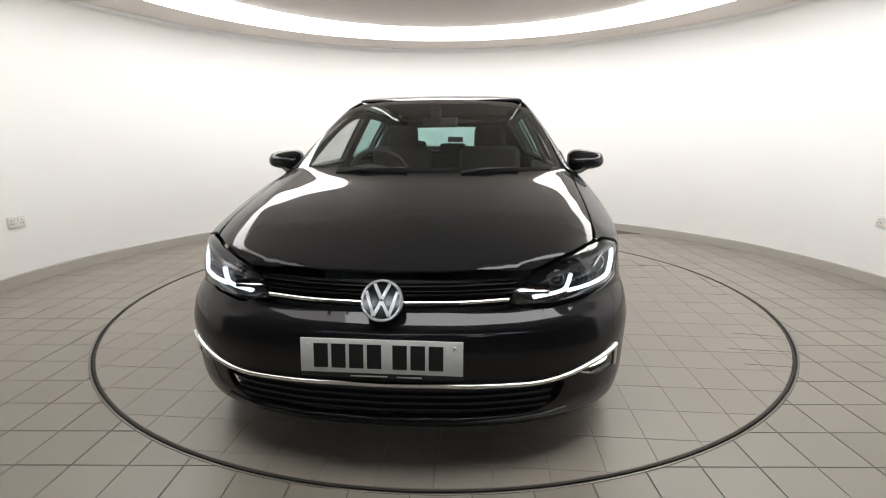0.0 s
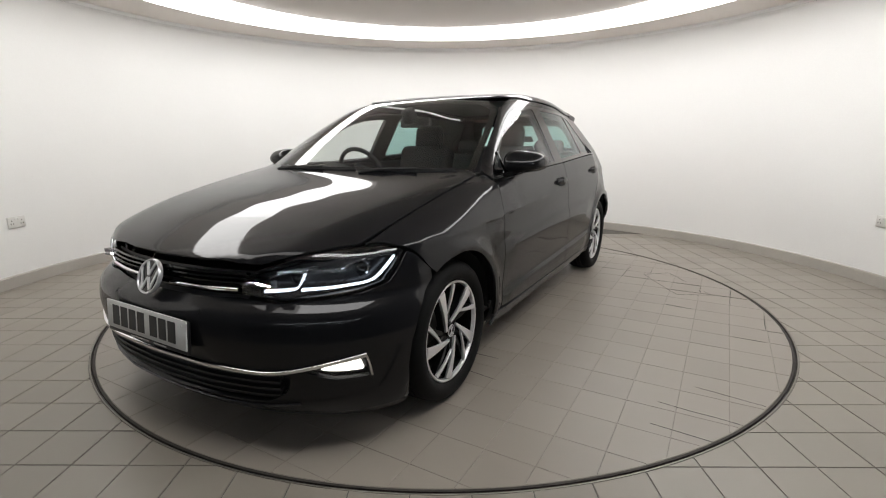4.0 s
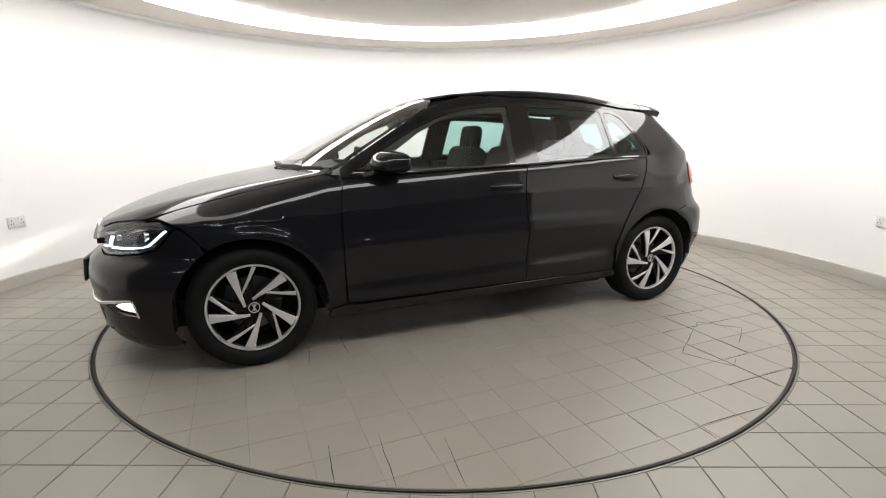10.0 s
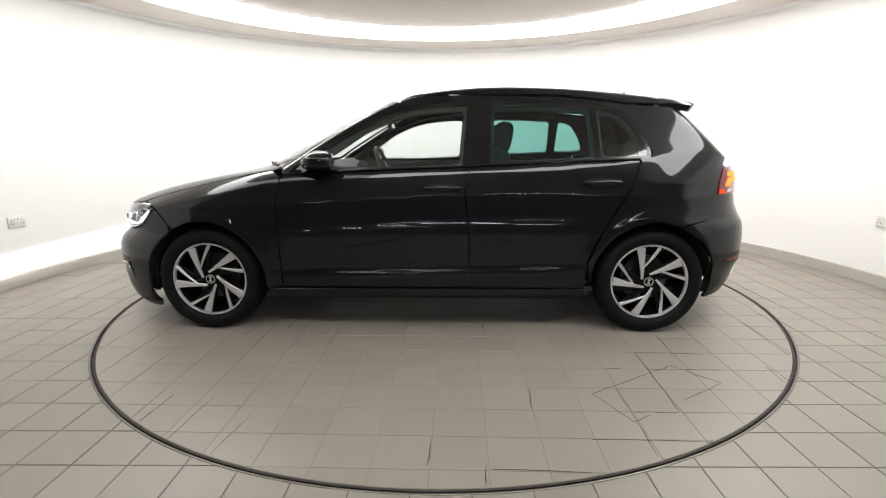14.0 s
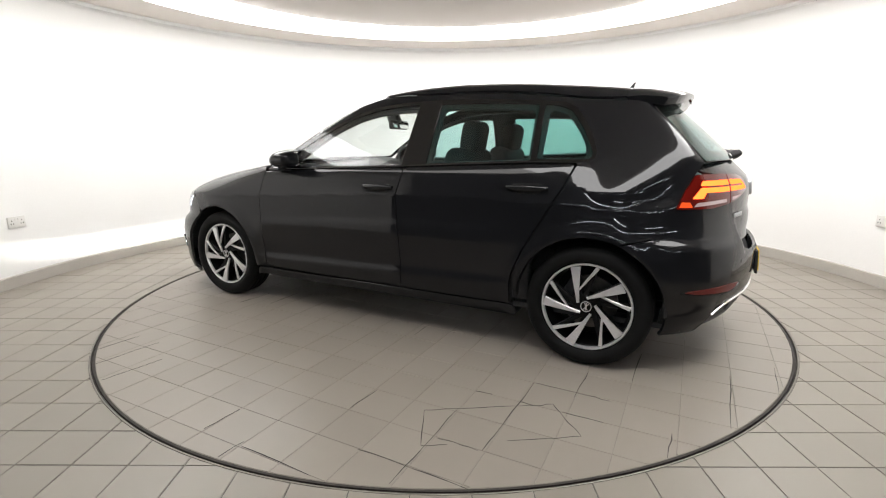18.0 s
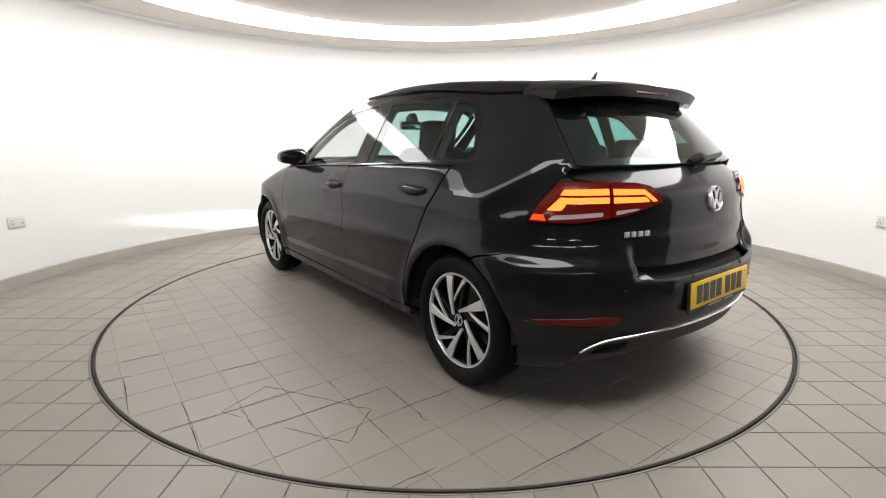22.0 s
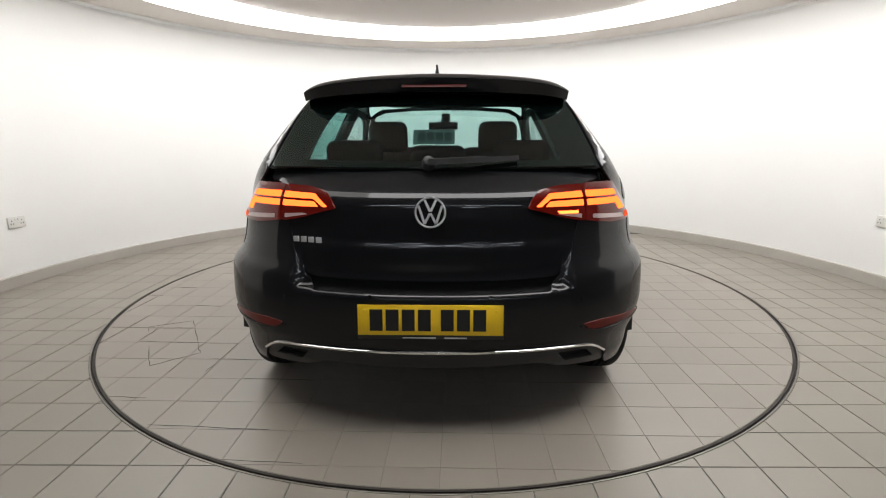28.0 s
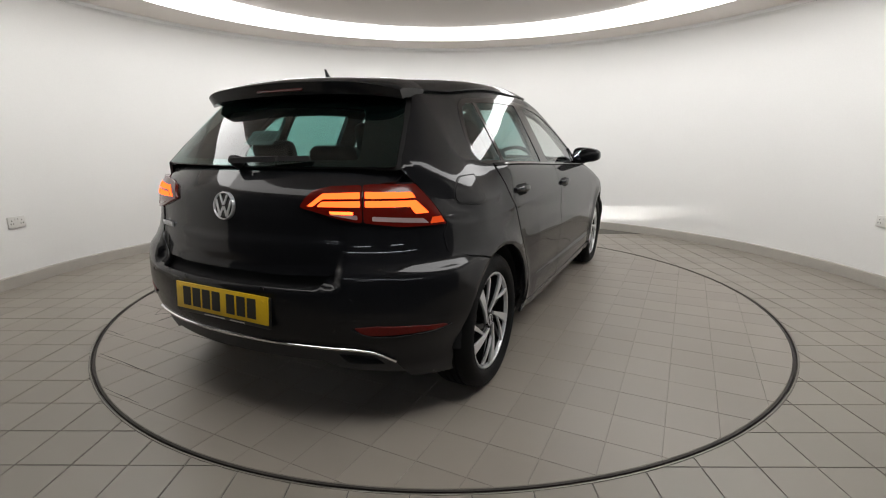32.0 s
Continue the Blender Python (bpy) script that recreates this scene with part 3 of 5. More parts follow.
def fillet(pts, r):
    out = []
    n = len(pts)
    for i in range(n):
        p = Vector(pts[i][:2])
        rr = pts[i][2] if len(pts[i]) > 2 else r
        a, b = Vector(pts[i - 1][:2]) - p, Vector(pts[(i + 1) % n][:2]) - p
        k = min(rr, 0.45 * a.length, 0.45 * b.length)
        if k < 0.002 or a.angle(b) > radians(172):
            out.append(p)
            continue
        a, b = p + a.normalized() * k, p + b.normalized() * k
        for t in (0, 0.25, 0.5, 0.75, 1):
            out.append(a * (1 - t) ** 2 + p * 2 * t * (1 - t) + b * t * t)
    return out


def even(pts, step, inset=0.0):
    out = []
    n = len(pts)
    for i in range(n):
        a, b = pts[i], pts[(i + 1) % n]
        k = max(1, round((b - a).length / step))
        out += [a + (b - a) * j / k for j in range(k)]
    if inset:
        area = sum(p.cross(q) for p, q in zip(out, out[1:] + out[:1]))
        sg = 1 if area > 0 else -1
        moved = []
        for i, p in enumerate(out):
            d = (out[(i + 1) % len(out)] - out[i - 1]).normalized()
            moved.append(p + Vector((-d.y, d.x)) * inset * sg)
        out = moved
    return np.array([tuple(p) for p in out])


def within(q, poly):
    x, y = q[:, 0], q[:, 1]
    c = np.zeros(len(q), bool)
    for (x0, y0), (x1, y1) in zip(poly, np.roll(poly, -1, 0)):
        hit = ((y0 > y) != (y1 > y)) & (x < (x1 - x0) * (y - y0) / ((y1 - y0) or 1e-12) + x0)
        c ^= hit
    return c


def skin_mesh(name, outline, kind, mat, f, step, lift, depth, r, inset, holes, mirror, reach):
    loops = [even(fillet(outline, r), step * 0.8, inset)] + [even(fillet(h, hr), step * 0.8, -inset) for h, hr in holes]
    lo, hi = loops[0].min(0), loops[0].max(0)
    gx, gy = np.meshgrid(np.arange(lo[0], hi[0], step), np.arange(lo[1], hi[1], step * 0.87))
    gx = gx + (np.arange(gx.shape[0]) % 2)[:, None] * step / 2
    g = np.stack([gx.ravel(), gy.ravel()], 1)
    g = g[within(g, loops[0])]
    for h in loops[1:]:
        g = g[~within(g, h)]
    rim = np.concatenate(loops)
    if len(g):
        near = np.min(np.hypot(g[:, None, 0] - rim[None, :, 0], g[:, None, 1] - rim[None, :, 1]), 1)
        g = g[near > step * 0.5]
    pts = np.concatenate([rim, g])
    edges, base = [], 0
    for q in loops:
        edges += [(base + i, base + (i + 1) % len(q)) for i in range(len(q))]
        base += len(q)
    vs, _, fs, _, _, _ = mathutils.geometry.delaunay_2d_cdt([Vector(p) for p in pts], edges, [], 0, 1e-6)
    q = np.array([tuple(v) for v in vs])
    mid = np.array([q[list(t)].mean(0) for t in fs])
    ok = within(mid, loops[0])
    for h in loops[1:]:
        ok &= ~within(mid, h)
    o, d = project(kind, q[:, 0], q[:, 1])
    p, n, h = cast(o, d, f, reach)
    verts = p + n * lift
    faces = []
    count = {}
    for t, use in zip(fs, ok):
        if not use or not all(h[i] for i in t):
            continue
        a, b, c = (verts[i] for i in t)
        if np.dot(np.cross(b - a, c - a), n[t[0]] + n[t[1]] + n[t[2]]) < 0:
            t = t[::-1]
        faces.append(tuple(t))
        for i in range(3):
            e = (t[i], t[(i + 1) % 3])
            count[e] = count.get(e, 0) + 1
    border = [e for e in count if (e[1], e[0]) not in count]
    verts, norms = list(verts), list(n)
    if depth:
        made = {}
        for i, j in border:
            side = np.cross(verts[j] - verts[i], n[i])
            ln = np.linalg.norm(side)
            side = side / ln if ln > 1e-9 else n[i]
            k = len(verts)
            verts += [verts[i], verts[j], verts[j] - n[j] * depth, verts[i] - n[i] * depth]
            norms += [side * 0.8 + n[i] * 0.6, side * 0.8 + n[j] * 0.6, side, side]
            faces.append((k + 1, k, k + 3, k + 2))
    if mirror:
        verts = [(v[0], -v[1], v[2]) for v in verts]
        norms = [(v[0], -v[1], v[2]) for v in norms]
        faces = [t[::-1] for t in faces]
    return mesh_from(name, verts, faces, mat, True, norms)


def skin(name, outline, kind, mat, parent, label="", f=None, step=0.03, lift=0.0, depth=0.012, r=0.02, inset=0.0, holes=(), mirror=False, reach=2.4):
    """A panel of the car's form inside an outline."""
    ob = new(name, skin_mesh(name, outline, kind, mat, f or shell, step, lift, depth, r, inset, holes, mirror, reach))
    ob.parent = parent
    if label:
        tagged(ob, label)
    return ob


def pair(name, outline, kind, mat, parents, label="", **kw):
    parents = parents if isinstance(parents, (list, tuple)) else (parents, parents)
    return [skin(name, outline, kind, mat, parents[0], label, **kw), skin(name, outline, kind, mat, parents[1], label, mirror=True, **kw)]


HUB = 1.3185
HUB_Z = 0.303
ARCH = 0.360


def arch(hub, a0, a1, n=24, r=ARCH):
    return [(hub + r * math.cos(radians(a0 + (a1 - a0) * i / n)), HUB_Z + 0.012 + r * math.sin(radians(a0 + (a1 - a0) * i / n)), 0.0) for i in range(n + 1)]


HEADLAMP = [(0.372, 0.607), (0.396, 0.672), (0.446, 0.704), (0.57, 0.742), (0.70, 0.763), (0.830, 0.766), (0.920, 0.742), (0.892, 0.698), (0.846, 0.641), (0.765, 0.618), (0.645, 0.602), (0.50, 0.590)]


def build_shell(car):
    # bonnet
    seam = [spot("F", q, z + 0.005)[0] for q, z in ((0.446, 0.704), (0.51, 0.724), (0.57, 0.742), (0.64, 0.754), (0.70, 0.763), (0.76, 0.765))]
    half = [(2.054, 0.0), (2.046, 0.2), (2.016, 0.40)] + [(q.x, q.y) for q in seam] + [(1.62, 0.740), (1.45, 0.750), (1.2, 0.757), (0.90, 0.762), (0.868, 0.742), (0.975, 0.55), (1.05, 0.28), (1.07, 0.0)]
    full = half + [(x, -y) for x, y in half[::-1] if y > 0]
    skin("bonnet", full, "T", M_PAINT, car, r=0.03, inset=0.003, step=0.019)
    # wings
    top = [(x, spot("T", x, y + 0.005)[0].z + 0.003) for x, y in ((1.62, 0.740), (1.45, 0.750), (1.2, 0.757), (0.92, 0.762))]
    rear = [spot("F", q, z)[0] for q, z in ((0.927, 0.749), (0.840, 0.772), (0.775, 0.771))]
    wing = top + [(0.845, 0.935), (0.868, 0.768), (0.862, 0.517), (0.858, 0.29), (HUB - ARCH - 0.004, 0.27)] + arch(HUB, 180, 60) + [(1.534, 0.655), (1.562, 0.692), (1.585, 0.718), (1.606, 0.735)] + [(q.x, q.z) for q in rear]
    pair("front_wing", wing, "S", M_PAINT, car, r=0.012, inset=0.003, step=0.017)
    # doors
    fd = [(0.845, 0.932), (0.868, 0.768), (0.862, 0.517), (0.852, 0.285), (-0.252, 0.285), (-0.252, 0.582), (-0.228, 0.83), (-0.26, 0.985), (0.2, 0.968), (0.55, 0.953)]
    doors = [new("front_door"), new("front_door")]
    rears = [new("rear_door"), new("rear_door")]
    for d in doors + rears:
        d.parent = car
    pair("door_skin", fd, "S", M_PAINT, doors, r=0.025, inset=0.003, step=0.017)
    rd = [(-0.26, 0.985), (-0.228, 0.83), (-0.252, 0.582), (-0.252, 0.285), (-0.93, 0.285), (-0.925, 0.44, 0.06), (-1.0, 0.60), (-1.10, 0.775), (-1.175, 0.905), (-1.225, 1.022), (-1.0, 1.018), (-0.6, 1.002)]
    pair("door_skin", rd, "S", M_PAINT, rears, r=0.025, inset=0.003, step=0.017)
    # sill
    pair("sill", [(HUB - ARCH - 0.02, 0.268), (HUB - ARCH + 0.01, 0.215), (-HUB + ARCH - 0.01, 0.235), (-HUB + ARCH + 0.01, 0.28), (0.0, 0.276)], "S", M_PAINT, car, inset=0.002)
    # roof
    rh = [(0.235, 0.0), (0.205, 0.25), (0.12, 0.46), (0.02, 0.572), (-0.3, 0.590), (-0.8, 0.592), (-1.2, 0.578), (-1.5, 0.545), (-1.515, 0.4), (-1.53, 0.0)]
    roof = rh + [(x, -y) for x, y in rh[::-1] if y > 0]
    skin("roof", roof, "T", M_PAINT, car, f=upper, r=0.02, inset=0.002, reach=1.2)
    # body side: pillars and roof rail round the windows, and the rear quarter, in one pressing
    edge = []
    for z, y in ((0.985, 0.735), (1.05, 0.712), (1.15, 0.682), (1.25, 0.640), (1.33, 0.592)):
        p = spot("X", y + 0.01, z, upper)[0]
        edge.append((p.x, p.z))
    rail = []
    for x, y in ((0.02, 0.572), (-0.3, 0.590), (-0.8, 0.592), (-1.2, 0.578), (-1.5, 0.545)):
        p = spot("T", x, y + 0.006, upper)[0]
        rail.append((p.x, p.z))
    back = []
    for y, z in ((0.555, 1.31), (0.60, 1.20), (0.640, 1.08), (0.66, 1.03)):
        p = spot("Y", y, z)[0]
        back.append((p.x, p.z))
    lamp = []
    for a, z in ((0.757, 0.974), (0.82, 0.90), (0.868, 0.822)):
        p = spot("B", a + 0.004, z)[0]
        lamp.append((p.x, p.z))
    low = [(-1.70, 0.79), (-1.70, 0.715), (-1.60, 0.685), (-1.50, 0.665)]
    side = [(0.845, 0.945)] + edge + rail + back + lamp + low + arch(-HUB, 112, 0) + [(-0.945, 0.285), (-0.938, 0.44), (-1.006, 0.60), (-1.106, 0.775), (-1.181, 0.905), (-1.231, 1.022), (-1.0, 1.018), (-0.6, 1.002), (-0.26, 0.985), (0.2, 0.968), (0.55, 0.953)]
    k = side.index((-0.945, 0.285))
    side = side[:k] + [(-1.3185 + ARCH + 0.001, 0.30)] + side[k + 1:]
    dlo = [(0.80, 0.962), (0.70, 1.03), (0.60, 1.105), (0.474, 1.172), (0.338, 1.240), (0.203, 1.296), (0.037, 1.336), (-0.128, 1.355), (-0.38, 1.363), (-0.70, 1.354), (-0.96, 1.341), (-1.10, 1.328), (-1.165, 1.298), (-1.24, 1.203), (-1.300, 1.092), (-1.306, 1.055), (-1.285, 1.034), (-1.0, 1.027), (-0.6, 1.010), (-0.26, 0.993), (0.2, 0.976), (0.55, 0.961)]
    pair("body_side", side, "S", M_PAINT, car, r=0.01, inset=0.002, holes=((dlo, 0.02),), step=0.019)
    return doors, rears


def strip(name, path, kind, mat, parent, width, out=0.006, sink=0.004, f=None, label="", n=40, mirror=False, taper=0.0):
    """A moulding that follows the car's form along a path in a projection."""
    f = f or shell
    u = np.array(path, float)
    t = np.concatenate([[0], np.cumsum(np.hypot(*np.diff(u, axis=0).T))])
    s = np.linspace(0, t[-1], n)
    a, b = np.interp(s, t, u[:, 0]), np.interp(s, t, u[:, 1])
    k = np.ones(5) / 5
    if n > 12:
        a[2:-2], b[2:-2] = np.convolve(a, k, "valid"), np.convolve(b, k, "valid")
    o, d = project(kind, a, b)
    p, nn, h = cast(o, d, f, 2.6, 260)
    p = [Vector(v) for v in p]
    nn = [Vector(v) for v in nn]
    bm = bmesh.new()
    rows = []
    for i in range(n):
        along = (p[min(i + 1, n - 1)] - p[max(i - 1, 0)]).normalized()
        across = nn[i].cross(along).normalized()
        w = width / 2 * (1 - taper * abs(2 * i / (n - 1) - 1) ** 3)
        pts = [(-w, -sink), (-w, out * 0.5), (-w * 0.7, out), (w * 0.7, out), (w, out * 0.5), (w, -sink)]
        rows.append([bm.verts.new((p[i] + across * x + nn[i] * y) * 1.0) for x, y in pts])
    for r, q in zip(rows, rows[1:]):
        for j in range(6):
            bm.faces.new((r[j], q[j], q[(j + 1) % 6], r[(j + 1) % 6]))
    bm.faces.new(rows[0][::-1])
    bm.faces.new(rows[-1])
    if mirror:
        bmesh.ops.transform(bm, matrix=Matrix.Diagonal((1, -1, 1, 1)), verts=bm.verts)
    return part(name, bm, mat, parent, label)


def strips(name, path, kind, mat, parents, width, **kw):
    parents = parents if isinstance(parents, (list, tuple)) else (parents, parents)
    return [strip(name, path, kind, mat, parents[0], width, **kw), strip(name, path, kind, mat, parents[1], width, mirror=True, **kw)]


def mirrored(pts):
    return pts + [(-a, b) for a, b in pts[::-1] if abs(a) > 1e-6]


def arch_angle(hub, deg, kind):
    x, z = hub + ARCH * math.cos(radians(deg)), HUB_Z + 0.012 + ARCH * math.sin(radians(deg))
    y = spot("S", x, max(z, 0.22))[0].y
    return math.atan2(y, abs(x) - 1.0), z


def roundel(parent, r, at):
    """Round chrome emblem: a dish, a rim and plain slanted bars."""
    b = new("emblem")
    b.parent = parent
    b.matrix_basis = at
    bm = bmesh.new()
    lathe(bm, [(0, 0.004), (r * 0.86, 0.004), (r * 0.86, -0.008), (0, -0.008)], 40)
    under(part("dish", bm, M_GLOSSBLACK), b)
    bm = bmesh.new()
    lathe(bm, [(r * 0.86, -0.006), (r * 0.86, 0.006), (r * 0.90, 0.010), (r * 0.96, 0.010), (r, 0.005), (r, -0.006)], 48, closed=True)
    under(part("rim", bm, M_EMBLEM), b)
    for x0, y0, x1, y1 in ((-0.36, 0.78, -0.02, 0.06), (0.36, 0.78, 0.02, 0.06), (-0.74, 0.42, -0.36, -0.72), (0.74, 0.42, 0.36, -0.72), (-0.36, -0.72, -0.02, -0.06), (0.36, -0.72, 0.02, -0.06)):
        bm = bmesh.new()
        d = Vector((x1 - x0, y1 - y0)) * r
        w = Vector((-d.y, d.x)).normalized() * r * 0.075
        a, c = Vector((x0, y0)) * r, Vector((x1, y1)) * r
        prism(bm, [a - w, c - w, c + w, a + w], 0.002, 0.0085)
        under(part("bar", bm, M_EMBLEM), b)
    return b


def number_plate(parent, at, mat, label):
    p = new("number_plate")
    p.parent = parent
    p.matrix_basis = at
    tagged(p, label)
    bm = bmesh.new()
    box(bm, -0.26, 0.26, -0.0555, 0.0555, -0.004, 0.002, 0.0015)
    under(part("plate", bm, mat), p)
    bm = bmesh.new()
    box(bm, -0.262, 0.262, -0.072, 0.050, -0.016, -0.003, 0.002)
    under(part("plinth", bm, M_BLACK), p)
    x = -0.2165
    for i in range(7):
        bm = bmesh.new()
        box(bm, x, x + 0.046, -0.0395, 0.0395, 0.001, 0.0032)
        under(part("bar", bm, M_PLATEINK), p)
        x += 0.0575 + (0.024 if i == 3 else 0)
    for x0, x1 in ((-0.10, 0.02), (0.05, 0.13)):
        bm = bmesh.new()
        box(bm, x0, x1, -0.0685, -0.0645, -0.004, -0.0022)
        under(part("small_bar", bm, M_SOCKET), p)
    for x in (-0.235, 0.235):
        bm = bmesh.new()
        lathe(bm, [(0, 0.005), (0.005, 0.004), (0.006, 0.001)], 12, pose(x, 0.034, 0))
        under(part("screw_cap", bm, mat), p)
    return p


def build_front(car):
    # bumper with openings for the lower grille and the fog lamps
    side = [arch_angle(HUB, d, "F") for d in (56, 45, 30, 15, 0, -12, -20)]
    half = [(0.0, 0.588), (0.2, 0.588), (0.372, 0.597), (0.50, 0.584), (0.645, 0.596), (0.765, 0.612), (0.850, 0.636), (0.881, 0.668), (0.901, 0.70), (0.927, 0.736), (0.965, 0.719), (0.99, 0.690), (1.028, 0.655)] + [(a - 0.003, z) for a, z in side] + [(0.93, 0.168), (0.75, 0.168), (0.5, 0.172), (0.0, 0.168)]
    low = [(0.0, 0.352), (0.3, 0.349), (0.44, 0.343), (0.540, 0.330), (0.52, 0.268), (0.46, 0.226), (0.0, 0.212)]
    fog = [(0.585, 0.352), (0.62, 0.368), (0.70, 0.385), (0.752, 0.390), (0.772, 0.318), (0.665, 0.322), (0.62, 0.338)]
    skin("front_bumper", mirrored(half), "F", M_PAINT, car, r=0.008, inset=0.002, step=0.018, holes=((mirrored(low), 0.015), (fog, 0.008), ([(-a, z) for a, z in fog], 0.008)), depth=0.02)
    skin("front_lip", mirrored([(0.0, 0.172), (0.5, 0.176), (0.75, 0.172), (0.92, 0.172), (0.92, 0.136), (0.5, 0.122), (0.0, 0.118)]), "F", M_BLACK, car, lift=-0.006)
    # the highlight along the lower lip, made as a pale grey strip
    strip("lip_highlight", [(-0.56, 0.222), (-0.45, 0.206), (-0.2, 0.196), (0.2, 0.196), (0.45, 0.206), (0.56, 0.222)], "F", M_LAMPGREY, car, 0.008, 0.006, label="satin grey strip standing in for the lower lip's highlight")
    # lower grille: a dark back and bars
    skin("lower_grille", mirrored([(0.0, 0.36), (0.45, 0.352), (0.56, 0.338), (0.54, 0.258), (0.47, 0.215), (0.0, 0.202)]), "F", M_BLACK, car, lift=-0.05, depth=0.0)
    for z in (0.25, 0.277, 0.304, 0.331):
        strip("grille_bar", [(-0.50, z), (0.50, z)], "F", M_BLACK, car, 0.014, -0.008, 0.04)
    path = [(0.0, 0.358), (0.165, 0.357), (0.36, 0.351), (0.46, 0.348), (0.53, 0.356), (0.61, 0.376), (0.70, 0.395), (0.762, 0.402)]
    strip("chrome_strip", [(-a, z) for a, z in path[::-1]] + path[1:], "F", M_CHROME, car, 0.017, 0.010, n=90, label="bright chrome strip across the bumper")
    strips("chrome_corner", [(0.762, 0.400), (0.772, 0.36), (0.778, 0.318)], "F", M_CHROME, car, 0.010, out=0.007, n=14)
    for s in (0, 1):
        lamp = new("fog_lamp")
        lamp.parent = car
        tagged(lamp, "lit front fog lamp behind clear lens")
        mk = dict(mirror=bool(s))
        skin("bowl", fog, "F", M_SILVER, lamp, lift=-0.03, depth=0.0, step=0.02, **mk)
        skin("glow", [(0.622, 0.349), (0.66, 0.366), (0.70, 0.374), (0.748, 0.380), (0.762, 0.333), (0.69, 0.336), (0.64, 0.342)], "F", M_FOGFRONT, lamp, lift=-0.022, depth=0.0, step=0.012, r=0.012, **mk)
        skin("lens", fog, "F", M_LENS, lamp, lift=-0.003, depth=0.0, step=0.02, **mk)
    # upper grille
    skin("upper_grille", mirrored([(0.0, 0.585), (0.385, 0.592), (0.415, 0.66), (0.43, 0.70), (0.0, 0.70)]), "F", M_BLACK, car, lift=-0.035, depth=0.0)
    for z in (0.603, 0.643, 0.661, 0.679):
        strip("grille_bar", [(-0.40, z + 0.006), (0, z), (0.40, z + 0.006)], "F", M_GLOSSBLACK, car, 0.010, -0.006, 0.03)
    strips("chrome_strip", [(0.062, 0.620), (0.2, 0.622), (0.372, 0.628)], "F", M_CHROME, car, 0.013, out=0.007, label="chrome strip through the upper grille")
    p, n = spot("F", 0.0, 0.64)
    roundel(car, 0.068, Matrix.Translation((2.108, 0, 0.638)) @ pose(0, 0, 0, 0, 0, 90) @ pose(0, 0, 0, 68, 0, 0))
    number_plate(car, Matrix.Translation((2.152, 0, 0.466)) @ pose(0, 0, 0, 0, 0, 90) @ pose(0, 0, 0, 85, 0, 0), M_PLATEW, "white front number plate with black bars")
    # parking sensors
    for a in (-0.5, -0.2, 0.2, 0.5):
        p, n = spot("F", a * 1.2, 0.50 if abs(a) > 0.3 else 0.545)
        bm = bmesh.new()
        lathe(bm, [(0, 0.0015), (0.009, 0.0012), (0.0105, -0.002)], 16, Matrix.Translation(p) @ n.to_track_quat("Z", "Y").to_matrix().to_4x4())
        part("parking_sensor", bm, M_PAINT, car)
    # headlamps
    for s in (0, 1):
        lamp = new("headlamp")
        lamp.parent = car
        tagged(lamp, "headlamp with lit white running-light strip")
        mk = dict(mirror=bool(s))
        skin("housing", HEADLAMP, "F", M_LAMPGREY, lamp, lift=-0.055, depth=0.0, step=0.025, **mk)
        skin("bezel", HEADLAMP, "F", M_GLOSSBLACK, lamp, lift=-0.004, depth=0.05, step=0.02, r=0.012, inset=0.002, holes=(([(a + (0.62 - a) * 0.07, z + (0.678 - z) * 0.10) for a, z in HEADLAMP], 0.012),), **mk)
        strip("running_light", [(0.575, 0.628), (0.66, 0.634), (0.785, 0.646), (0.818, 0.660), (0.882, 0.727)], "F", M_DRL, lamp, 0.0058, -0.012, 0.02, n=40, **mk)
        strip("light_guide", [(0.455, 0.618), (0.53, 0.626), (0.566, 0.634), (0.590, 0.690)], "F", M_DRLSOFT, lamp, 0.0052, -0.010, 0.02, n=30, label="lit white light guide", **mk)
        strip("top_guide", [(0.875, 0.736), (0.80, 0.738), (0.735, 0.722), (0.700, 0.700)], "F", M_SILVER, lamp, 0.009, -0.012, 0.018, n=24, label="silver light guide frame", **mk)
        strip("inner_guide", [(0.590, 0.690), (0.560, 0.700), (0.50, 0.684), (0.455, 0.660)], "F", M_SILVER, lamp, 0.007, -0.012, 0.018, n=20, label="silver light guide frame", **mk)
        for k in range(5):
            strip("cooling_fin", [(0.62 + 0.022 * k, 0.651), (0.628 + 0.022 * k, 0.664 + 0.002 * k)], "F", M_LAMPGREY, lamp, 0.009, -0.028, 0.01, n=4, **mk)
        strip("brow", [(0.60, 0.712), (0.66, 0.722), (0.74, 0.737), (0.83, 0.742)], "F", M_LAMPGREY, lamp, 0.014, -0.030, 0.01, n=24, **mk)
        strip("inner_brow", [(0.50, 0.690), (0.56, 0.702), (0.625, 0.712)], "F", M_SILVER, lamp, 0.010, -0.030, 0.01, n=16, **mk)
        for a, z, r in ((0.545, 0.668, 0.024), (0.74, 0.692, 0.026)):
            p, n = spot("F", a, z)
            n = Vector((n.x, n.y, 0.0)).normalized()
            fwd = Vector((0.9, 0.25, 0)).normalized()
            m = Matrix.Translation(p - fwd * 0.055) @ fwd.to_track_quat("Z", "Y").to_matrix().to_4x4()
            if s:
                m = Matrix.Diagonal((1, -1, 1, 1)) @ m
            bm = bmesh.new()
            lathe(bm, [(r * 1.25, -0.01), (r * 1.25, 0.004), (r * 1.05, 0.008), (r * 1.02, -0.006)], 24, m, closed=True)
            under(part("projector_ring", bm, M_SILVER), lamp)
            bm = bmesh.new()
